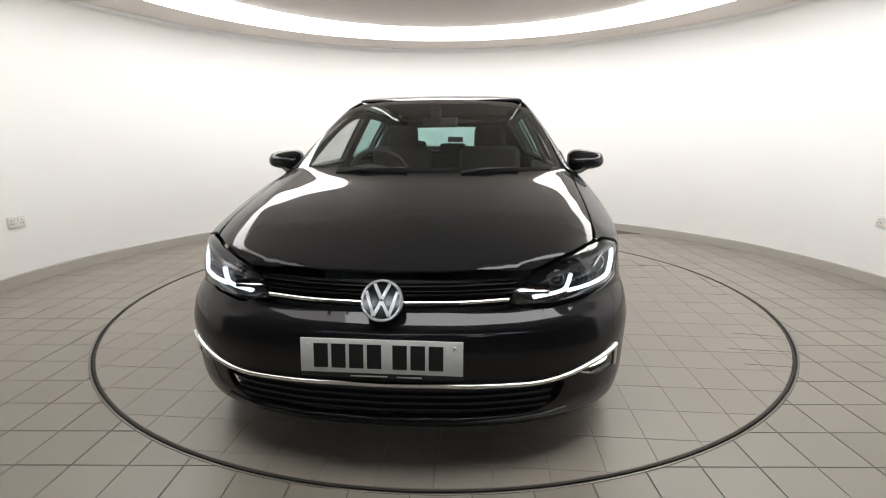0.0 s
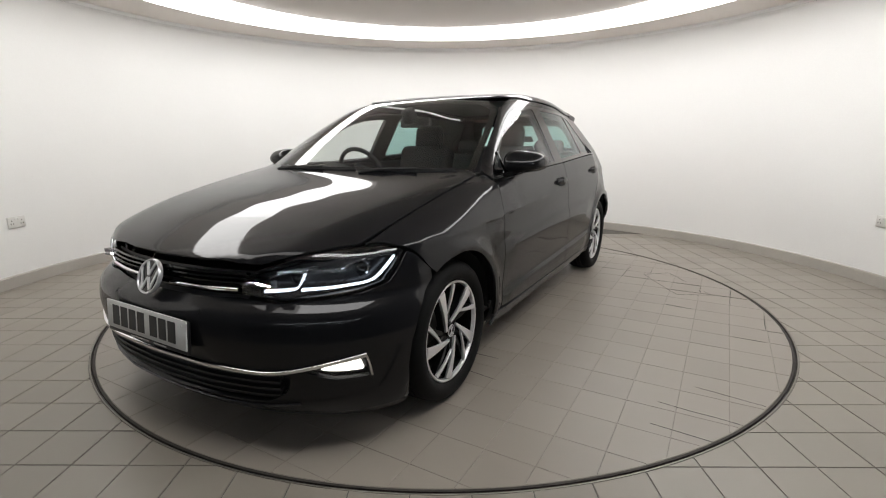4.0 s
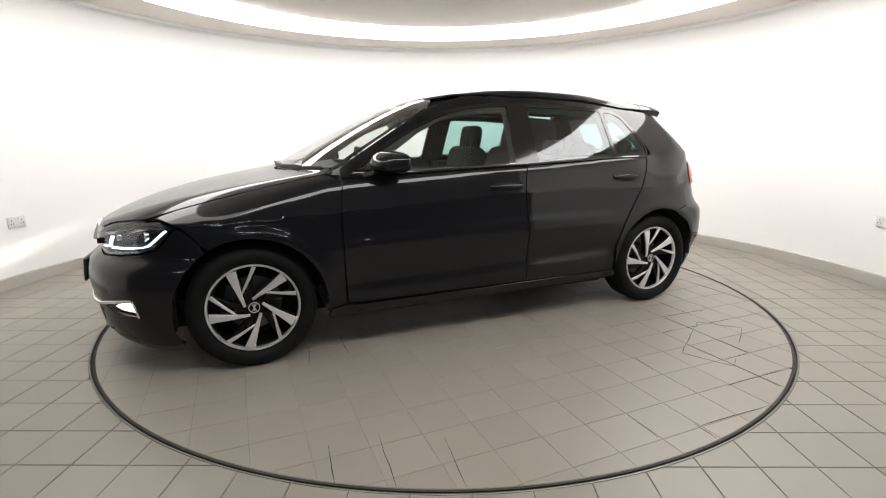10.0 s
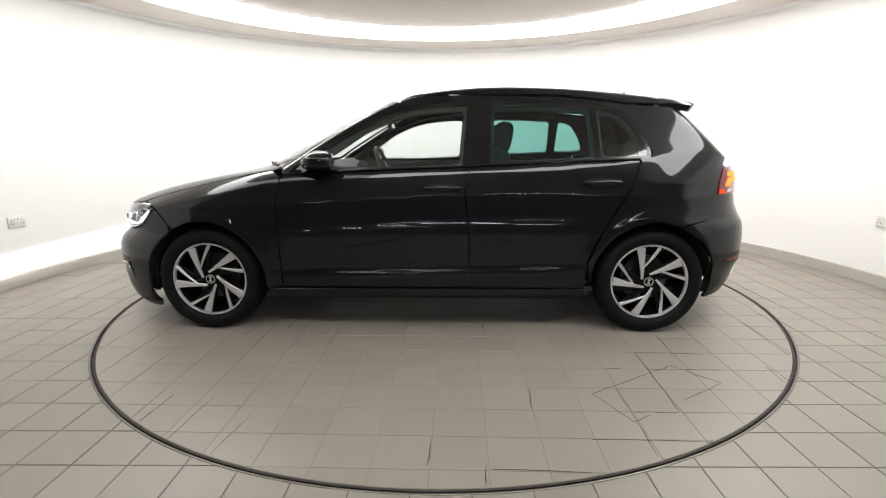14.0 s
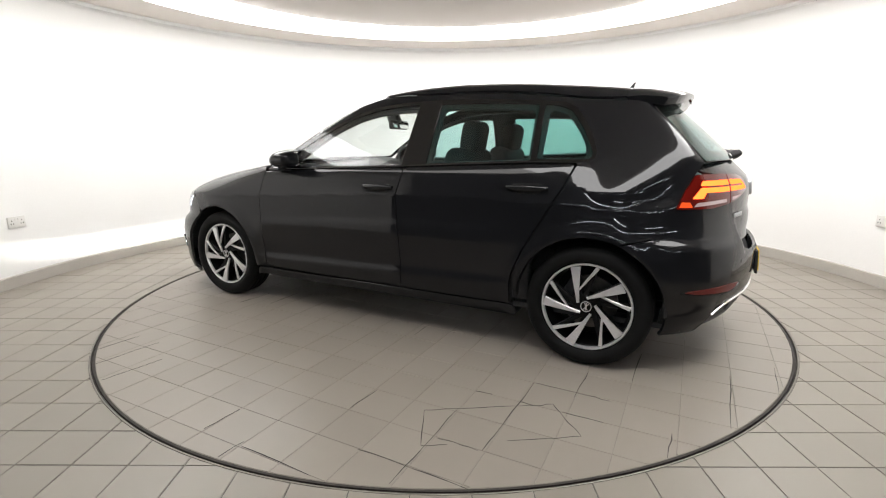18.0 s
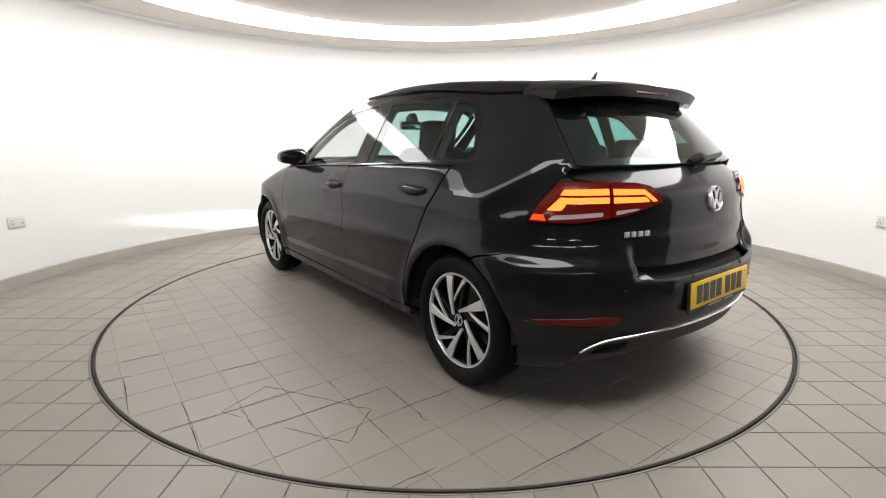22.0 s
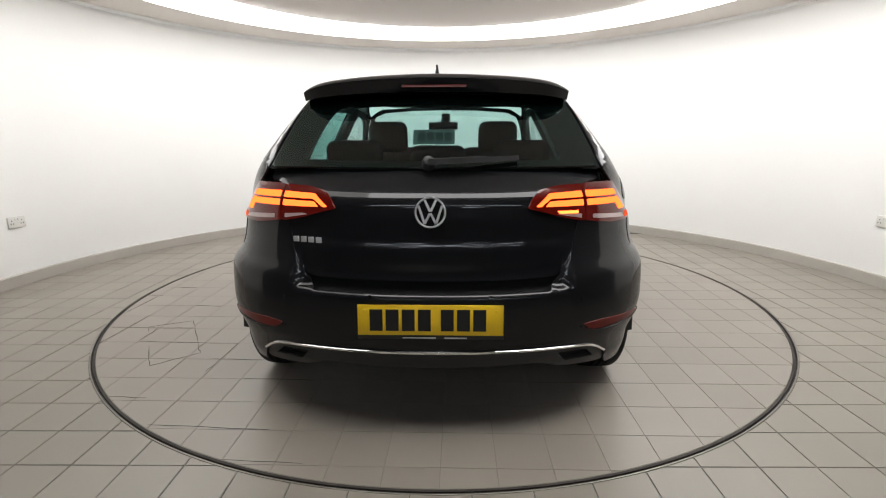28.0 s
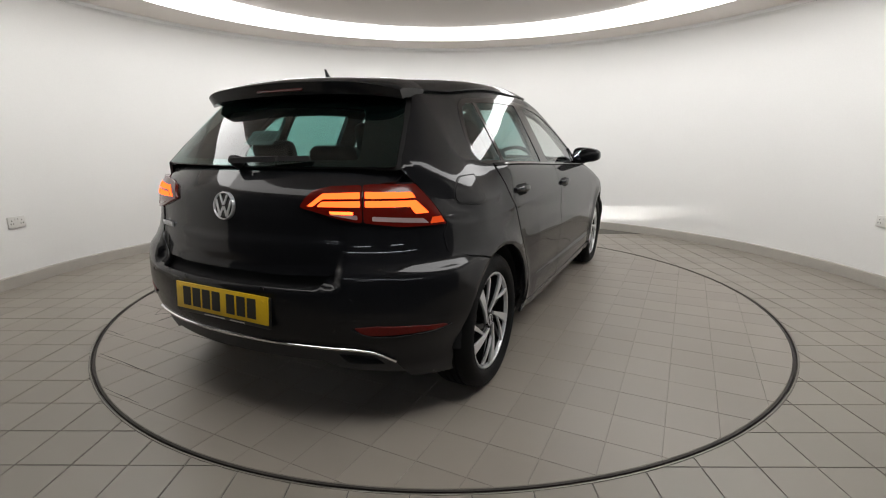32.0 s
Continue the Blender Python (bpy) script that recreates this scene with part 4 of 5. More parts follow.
            lathe(bm, [(0, 0.014), (r * 0.5, 0.011), (r * 0.85, 0.004), (r, -0.004)], 24, m)
            under(part("projector_lens", bm, M_GLOSSBLACK), lamp)
        skin("lens", HEADLAMP, "F", M_LENS, lamp, depth=0.0, step=0.02, r=0.01, **mk)
        # dipped beam: a slit emitter under a shield that cuts its light off above the horizontal
        y = 0.48 * (-1 if s else 1)
        bm = bmesh.new()
        box(bm, 1.982, 1.985, y - 0.045, y + 0.045, 0.6585, 0.6606)
        under(part("beam_emitter", bm, M_BEAM), lamp)
        bm = bmesh.new()
        box(bm, 1.978, 2.004, y - 0.055, y + 0.055, 0.6660, 0.668)
        box(bm, 2.004, 2.006, y - 0.055, y + 0.055, 0.6526, 0.668)
        box(bm, 2.004, 2.006, y - 0.055, y + 0.055, 0.640, 0.6506)
        box(bm, 1.976, 1.980, y - 0.055, y + 0.055, 0.640, 0.668)
        box(bm, 1.980, 2.004, y - 0.055, y + 0.055, 0.640, 0.642)
        for e in (-0.053, 0.053):
            box(bm, 1.980, 2.004, y + e - 0.002, y + e + 0.002, 0.642, 0.666)
        under(part("beam_shield", bm, M_GLOSSBLACK), lamp)


def build_rear(car):
    side = [arch_angle(-HUB, d, "B") for d in (113, 135, 150, 165, 180, 192)]
    chrome = [(0.0, 0.378), (0.2, 0.377), (0.373, 0.373), (0.537, 0.366), (0.60, 0.354), (0.665, 0.310)]
    half = [(0.0, 0.596), (0.40, 0.598), (0.455, 0.640), (0.503, 0.733), (0.66, 0.722), (0.81, 0.714), (0.893, 0.713), (0.975, 0.683), (1.059, 0.663)] + [(a - 0.003, z) for a, z in side] + [(0.90, 0.21), (0.72, 0.225), (0.665, 0.30), (0.60, 0.348), (0.537, 0.360), (0.373, 0.367), (0.0, 0.372)]
    skin("rear_bumper", mirrored(half), "B", M_PAINT, car, r=0.008, inset=0.002, step=0.018, depth=0.02)
    pair("quarter_corner", [(0.540, 0.845), (0.575, 0.85), (0.70, 0.83), (0.88, 0.83), (0.90, 0.76), (0.875, 0.690), (0.81, 0.700), (0.66, 0.712), (0.505, 0.722)], "B", M_PAINT, car, lift=-0.002, depth=0.004, r=0.004)
    skin("rear_valance", mirrored([(0.0, 0.372), (0.373, 0.367), (0.537, 0.360), (0.60, 0.348), (0.665, 0.300), (0.72, 0.245), (0.68, 0.240), (0.48, 0.262), (0.40, 0.298), (0.0, 0.300)]), "B", M_BLACK, car, lift=-0.012, holes=(([(0.46, 0.332), (0.585, 0.326), (0.63, 0.285), (0.50, 0.288)], 0.01), ([(-0.46, 0.332), (-0.585, 0.326), (-0.63, 0.285), (-0.50, 0.288)], 0.01)), depth=0.03)
    pair("exhaust_trim", [(0.45, 0.338), (0.59, 0.332), (0.645, 0.28), (0.49, 0.282)], "B", M_LINER, car, lift=-0.05, depth=0.0)
    strip("chrome_strip", [(-a, z) for a, z in chrome[::-1]] + chrome[1:], "B", M_CHROME, car, 0.012, 0.008, n=90, label="thin chrome strip along the rear valance")
    pair("reflector", [(0.53, 0.458), (0.60, 0.466), (0.72, 0.462), (0.83, 0.452), (0.845, 0.445), (0.80, 0.437), (0.62, 0.428), (0.56, 0.430)], "B", M_REFLECTOR, car, "red rear reflector", lift=0.003, step=0.015, depth=0.006, r=0.006)
    strips("reflector_edge", [(0.86, 0.442), (0.80, 0.430), (0.64, 0.420), (0.575, 0.421), (0.520, 0.45)], "B", M_PAINT, car, 0.008, out=0.006, n=24)
    number_plate(car, Matrix.Translation((-2.086, 0, 0.508)) @ pose(0, 0, 0, 0, 0, -90) @ pose(0, 0, 0, 86, 0, 0), M_PLATEY, "yellow rear number plate with black bars")
    for a in (-0.52, -0.2, 0.2, 0.52):
        p, n = spot("B", a, 0.585 if abs(a) < 0.3 else 0.56)
        bm = bmesh.new()
        lathe(bm, [(0, 0.0015), (0.009, 0.0012), (0.0105, -0.002)], 16, Matrix.Translation(p) @ n.to_track_quat("Z", "Y").to_matrix().to_4x4())
        part("parking_sensor", bm, M_PAINT, car)
    # tailgate
    gate = new("tailgate")
    gate.parent = car
    gt = [(0.0, 0.632), (0.30, 0.633), (0.455, 0.637), (0.513, 0.668), (0.548, 0.74), (0.572, 0.835), (0.585, 0.93), (0.59, 0.974), (0.648, 0.982), (0.655, 1.028), (0.0, 1.030)]
    skin("gate_skin", mirrored(gt), "Y", M_PAINT, gate, f=tail_form, lift=0.001, inset=0.002, r=0.012, step=0.015)
    gl = [(0.0, 1.037), (0.645, 1.037), (0.628, 1.09), (0.592, 1.20), (0.548, 1.305), (0.50, 1.335), (0.0, 1.345)]
    ho = [(0.0, 1.060), (0.500, 1.063), (0.488, 1.10), (0.445, 1.20), (0.405, 1.27), (0.0, 1.282)]
    skin("glass_border", mirrored(gl), "Y", M_GLOSSBLACK, gate, f=glass_form, lift=-0.003, r=0.015, holes=((mirrored(ho), 0.03),), depth=0.006, reach=2.2)
    skin("rear_window", mirrored(gl), "Y", M_PRIVACY, gate, "dark green privacy rear window", f=glass_form, lift=0.0, r=0.015, depth=0.0, reach=2.2)
    sticker = skin("window_sticker", [(-0.084, 1.121), (0.076, 1.121), (0.076, 1.177), (-0.084, 1.177)], "Y", M_CARD, gate, "grey dealer sticker with dark bars", f=glass_form, lift=-0.004, depth=0.0, r=0.004, step=0.03, reach=2.2)
    for k in range(4):
        skin("sticker_bar", [(0.056 - 0.034 * k, 1.134), (0.030 - 0.034 * k, 1.134), (0.030 - 0.034 * k, 1.165), (0.056 - 0.034 * k, 1.165)], "Y", M_PLATEINK, sticker, f=glass_form, lift=-0.002, depth=0.0, r=0.004, step=0.02, reach=2.2)
    p, n = spot("Y", 0.0, 0.885)
    roundel(gate, 0.056, Matrix.Translation(p - n * 0.002) @ pose(0, 0, 0, 0, 0, -90) @ pose(0, 0, 0, 82, 0, 0))
    for i in range(4):
        p, n = spot("Y", 0.512 - 0.031 * i, 0.773)
        bm = bmesh.new()
        box(bm, -0.011, 0.011, -0.0105, 0.0105, -0.003, 0.004, 0.0015, Matrix.Translation(p) @ pose(0, 0, 0, 0, 0, -103) @ pose(0, 0, 0, 90, 0, 0))
        part("model_badge", bm, M_EMBLEM, gate, "small chrome badge block")
    # rear wiper
    wiper = new("rear_wiper")
    wiper.parent = gate
    bm = bmesh.new()
    a, _ = spot("Y", 0.01, 1.048)
    lathe(bm, [(0, 0.045), (0.016, 0.042), (0.024, 0.02), (0.026, -0.005)], 20, Matrix.Translation(a) @ Vector((-1, 0, 0.45)).normalized().to_track_quat("Z", "Y").to_matrix().to_4x4())
    under(part("hub", bm, M_BLACK), wiper)
    bm = bmesh.new()
    pts = []
    for i in range(9):
        t = i / 8
        q, _ = spot("Y", 0.01 - 0.33 * t, 1.048 + 0.012 * t)
        pts.append(q + Vector((-0.036 + 0.016 * t, 0, 0.012)))
    sweep(bm, pts[:6], [(-0.009, -0.012), (-0.009, 0.010), (0.009, 0.008), (0.009, -0.012)])
    under(part("arm", bm, M_BLACK), wiper)
    bm = bmesh.new()
    sweep(bm, [q + Vector((0.014, 0, -0.004)) for q in pts[1:]], [(-0.008, -0.008), (-0.004, 0.010), (0.006, 0.010), (0.008, -0.008)])
    under(part("blade", bm, M_BLACK), wiper)
    # roof spoiler
    sp = new("spoiler")
    sp.parent = gate
    bm = bmesh.new()
    rows = []
    for i in range(45):
        e = abs(i - 22) / 22
        y = 0.560 * (i - 22) / 22
        x0 = -1.50 + 0.10 * e ** 2
        z0 = spot("T", x0, y, upper, 1.2)[0].z + 0.003
        xt = -1.697 + 0.050 * e ** 2 + 0.055 * e ** 10
        zt = 1.379 - 0.024 * e ** 2 - 0.020 * e ** 6
        zg = 1.312 - 0.010 * e ** 2
        xg = float(BACKLIGHT(zg)) + 0.34 * y * y
        deep = 0.042 - 0.016 * e ** 4
        side = [(x0, y, z0)]
        for t in (0.35, 0.7):
            side.append((x0 + (xt - x0) * t, y, z0 + (zt - z0) * t + 0.016 * t * (1 - t) * 4 * (1 - 0.5 * e)))
        side += [(xt + 0.010, y * 0.995, zt + 0.003), (xt, y * 0.993, zt - 0.004), (xt + 0.004, y * 0.992, zt - 0.011), (xt + 0.030 - 0.008 * e, y * 0.99, zt - 0.011 - deep), (xg - 0.012, y * 0.985, zg + 0.004), (xg + 0.02, y * 0.985, zg + 0.006), (x0 - 0.01, y * 0.985, z0 - 0.035)]
        rows.append([bm.verts.new(v) for v in side])
    for r, q in zip(rows, rows[1:]):
        for j in range(len(r) - 1):
            bm.faces.new((r[j], q[j], q[j + 1], r[j + 1]))
    bm.faces.new(rows[0])
    bm.faces.new(rows[-1][::-1])
    under(part("spoiler_skin", bm, M_PAINT, sharp=35), sp)
    bm = bmesh.new()
    box(bm, -0.13, 0.13, -0.004, 0.004, -0.008, 0.008, 0.002, Matrix.Translation((-1.681, 0, 1.346)) @ pose(0, 0, 0, 0, 0, 90) @ pose(0, 0, 0, 35, 0, 0))
    under(part("brake_light", bm, M_BRAKE, None, "dark red unlit brake light strip"), sp)
    # aerial
    bm = bmesh.new()
    base = float(ROOF(-1.33))
    rows = []
    for i in range(8):
        t = i / 7
        h = base - 0.004 + 0.075 * t
        c = -1.315 - 0.055 * t ** 0.8
        l, w = 0.040 * (1 - t) ** 1.6 + 0.006, 0.016 * (1 - t) ** 1.3 + 0.004
        rows.append([bm.verts.new((c + l * math.cos(k * math.pi / 6), w * math.sin(k * math.pi / 6), h)) for k in range(12)])
    for r, q in zip(rows, rows[1:]):
        for j in range(12):
            bm.faces.new((r[j], r[(j + 1) % 12], q[(j + 1) % 12], q[j]))
    bm.faces.new(rows[-1])
    part("aerial", bm, M_BLACK, car)
    # tail lamps: red lens with glowing bars, split between quarter panel and tailgate
    for s in (0, 1):
        lamp = new("tail_lamp")
        lamp.parent = car
        tagged(lamp, "lit red tail lamp with two glowing bars")
        mk = dict(mirror=bool(s))
        cutx = 0.568
        outer = [(cutx + 0.003, 0.9735), (0.61, 0.975), (0.757, 0.974), (0.82, 0.90), (0.868, 0.822), (0.70, 0.822), (cutx + 0.003, 0.839)]
        inner = [(0.342, 0.893), (0.362, 0.925), (0.392, 0.953), (0.46, 0.968), (cutx - 0.003, 0.973), (cutx - 0.003, 0.839), (0.54, 0.842), (0.48, 0.855), (0.40, 0.878)]
        for poly in (outer, inner):
            skin("lens", poly, "B", M_REDLENS, lamp, lift=0.006, depth=0.02, step=0.018, r=0.010, **mk)
        bars = [
            [(0.577, 0.947), (0.738, 0.944), (0.752, 0.924), (0.577, 0.925)],
            [(0.577, 0.917), (0.752, 0.915), (0.798, 0.868), (0.748, 0.868), (0.730, 0.894), (0.577, 0.895)],
            [(0.560, 0.946), (0.428, 0.941), (0.372, 0.898), (0.390, 0.896), (0.430, 0.923), (0.560, 0.925)],
            [(0.560, 0.917), (0.425, 0.914), (0.408, 0.896), (0.560, 0.895)],
        ]
        for b in bars:
            skin("light_bar", b, "B", M_TAILGLOW, lamp, "glowing orange-red light bar", lift=0.0075, depth=0.004, step=0.012, r=0.004, **mk)
        skin("clear_segment", [(0.60, 0.862), (0.775, 0.850), (0.795, 0.832), (0.60, 0.846)], "B", M_CLEARREAR, lamp, lift=0.0072, depth=0.003, step=0.015, r=0.004, **mk)
        skin("clear_segment", [(0.55, 0.866), (0.47, 0.872), (0.45, 0.868), (0.55, 0.850)], "B", M_CLEARREAR, lamp, lift=0.0072, depth=0.003, step=0.015, r=0.004, **mk)
        skin("corner_reflector", [(0.81, 0.852), (0.845, 0.852), (0.858, 0.830), (0.80, 0.829)], "B", M_TAILDIM, lamp, lift=0.0072, depth=0.003, step=0.012, r=0.003, **mk)
        if s:
            skin("fog_light", [(0.452, 0.880), (0.535, 0.879), (0.535, 0.868), (0.46, 0.870)], "B", M_FOGGLOW, lamp, "bright lit rear fog light", lift=0.0085, depth=0.003, step=0.01, r=0.003, **mk)


def build_sides(car, doors, rears):
    dlo = [(0.815, 0.958), (0.70, 1.036), (0.60, 1.111), (0.474, 1.178), (0.338, 1.246), (0.203, 1.302), (0.037, 1.342), (-0.128, 1.361), (-0.38, 1.369), (-0.70, 1.360), (-0.96, 1.347), (-1.10, 1.334), (-1.170, 1.302), (-1.246, 1.206), (-1.306, 1.095), (-1.313, 1.053), (-1.288, 1.028), (-1.0, 1.021), (-0.6, 1.004), (-0.26, 0.987), (0.2, 0.970), (0.55, 0.955)]
    front = [(0.735, 0.990), (0.60, 1.082), (0.474, 1.157), (0.338, 1.225), (0.203, 1.281), (0.037, 1.321), (-0.128, 1.340), (-0.243, 1.343), (-0.213, 0.996), (0.2, 0.983), (0.55, 0.970)]
    rear = [(-0.388, 1.343), (-0.70, 1.338), (-0.972, 1.325), (-0.982, 1.035), (-0.6, 1.019), (-0.372, 1.008)]
    quarter = [(-1.003, 1.323), (-1.09, 1.312), (-1.15, 1.286), (-1.222, 1.195), (-1.282, 1.088), (-1.286, 1.060), (-1.27, 1.047), (-1.013, 1.041)]
    pair("window_surround", dlo, "S", M_GLOSSBLACK, car, "gloss black window surround", f=upper, lift=-0.005, r=0.02, holes=((front, 0.012), (rear, 0.015), (quarter, 0.015)), depth=0.008, step=0.022)
    pair("window_pane", front, "S", M_GLASS, doors, f=upper, lift=-0.008, depth=0.0, r=0.012, step=0.04)
    pair("window_pane", rear, "S", M_PRIVACY, rears, "dark green privacy glass", f=upper, lift=-0.008, depth=0.0, r=0.015, step=0.04)
    pair("quarter_pane", quarter, "S", M_PRIVACY, rears, "dark green privacy glass", f=upper, lift=-0.008, depth=0.0, r=0.015, step=0.03)
    strips("window_bar", [(0.625, 1.075), (0.628, 0.965)], "S", M_GLOSSBLACK, doors, 0.016, out=0.004, f=upper, n=8)
    strips("belt_seal", [(0.80, 0.957), (0.55, 0.958), (0.2, 0.974), (-0.26, 0.990)], "S", M_GLOSSBLACK, doors, 0.014, out=0.005, sink=0.01, n=30)
    strips("belt_seal", [(-0.27, 0.991), (-0.6, 1.007), (-1.0, 1.024), (-1.22, 1.027)], "S", M_GLOSSBLACK, rears, 0.014, out=0.005, sink=0.01, n=30)
    for who, x0, x1, z in ((doors, 0.005, -0.205, 0.872), (rears, -0.893, -1.108, 0.902)):
        for s in (0, 1):
            h = new("door_handle")
            h.parent = who[s]
            sg = -1 if s else 1
            mk = dict(mirror=bool(s))
            c = (x0 + x1) / 2
            # flat near-black patch paints the shade of the hollow behind the grip
            skin("cup_shade", [(c + 0.075, z + 0.022), (c - 0.075, z + 0.022), (c - 0.088, z), (c - 0.06, z - 0.032), (c + 0.06, z - 0.032), (c + 0.088, z)], "S", M_LINER, h, lift=0.0012, depth=0.003, r=0.03, step=0.02, **mk)
            bm = bmesh.new()
            rows = []
            for i in range(17):
                t = i / 16
                x = x0 + (x1 - x0) * t
                q, n = spot("S", x, z)
                bow = 0.012 + 0.022 * math.sin(math.pi * min(1, max(0, t))) ** 0.5
                hh = 0.0135 * (0.55 + 0.45 * math.sin(math.pi * min(max(t, 0.05), 0.95)))
                rows.append([bm.verts.new((x, (q.y + bow - 0.011 + 0.011 * math.cos(k * math.pi / 5)) * sg, z + hh * 1.25 * math.sin(k * math.pi / 5))) for k in range(10)])
            for r, q in zip(rows, rows[1:]):
                for j in range(10):
                    bm.faces.new((r[j], r[(j + 1) % 10], q[(j + 1) % 10], q[j]))
            bm.faces.new(rows[0])
            bm.faces.new(rows[-1][::-1])
            under(part("grip", bm, M_PAINT), h)
    # fuel flap on the right rear quarter
    skin("fuel_flap", [(-1.425, 0.992), (-1.55, 0.988), (-1.60, 0.94), (-1.595, 0.892), (-1.47, 0.878), (-1.415, 0.90)], "S", M_PAINT, car, lift=0.0025, depth=0.004, r=0.03, step=0.025, mirror=True)
    strip("fuel_flap_gap", [(-1.42, 0.994), (-1.555, 0.991), (-1.606, 0.94), (-1.60, 0.889), (-1.47, 0.874), (-1.409, 0.898), (-1.418, 0.992)], "S", M_LINER, car, 0.005, 0.001, n=50, mirror=True)
    # door mirrors
    for s in (0, 1):
        sg = -1 if s else 1
        mir = new("door_mirror")
        mir.parent = doors[s]
        bm = bmesh.new()
        bmesh.ops.create_uvsphere(bm, u_segments=28, v_segments=18, radius=1.0)
        for v in bm.verts:
            x, y, z = (math.copysign(abs(c) ** 0.62, c) for c in v.co)
            ex = 0.122 * (1 - 0.3 * max(z, 0)) if x > 0 else 0.055
            z2 = z * (0.058 if z > 0 else 0.054)
            v.co = (0.575 + x * ex - 0.02 * y, (0.905 + 0.105 * y) * sg, 1.020 + z2 * (1 - 0.18 * y))
        under(part("housing", bm, M_PAINT), mir)
        bm = bmesh.new()
        pts = []
        for i in range(15):
            a = radians(-28 + 116 * i / 14)
            pts.append(Vector((0.575 + 0.118 * math.sin(a + 0.9) * (1 if math.sin(a + 0.9) > 0 else 0.5) - 0.01, (0.905 - 0.112 * math.cos(a + 0.9)) * sg, 1.000)))
        sweep(bm, pts, [(-0.005, -0.006), (-0.005, 0.006), (0.005, 0.006), (0.005, -0.006)])
        under(part("indicator", bm, M_SILVER, None, "silver indicator strip"), mir)
        bm = bmesh.new()
        lathe(bm, [(0, 0.001), (0.95, 0.001), (1.0, -0.004)], 28, Matrix.Translation((0.530, 0.905 * sg, 1.022)) @ pose(0, 0, 0, 0, -90, 0) @ Matrix.Diagonal((0.045, 0.090, 1, 1)))
        under(part("mirror_glass", bm, M_MIRROR), mir)
        bm = bmesh.new()
        sweep(bm, [Vector((0.70, 0.79 * sg, 0.955)), Vector((0.67, 0.83 * sg, 0.962)), Vector((0.63, 0.87 * sg, 0.982)), Vector((0.60, 0.90 * sg, 0.992))], [(-0.055, -0.010), (-0.05, 0.012), (0.05, 0.012), (0.055, -0.010)])
        under(part("foot", bm, M_GLOSSBLACK), mir)


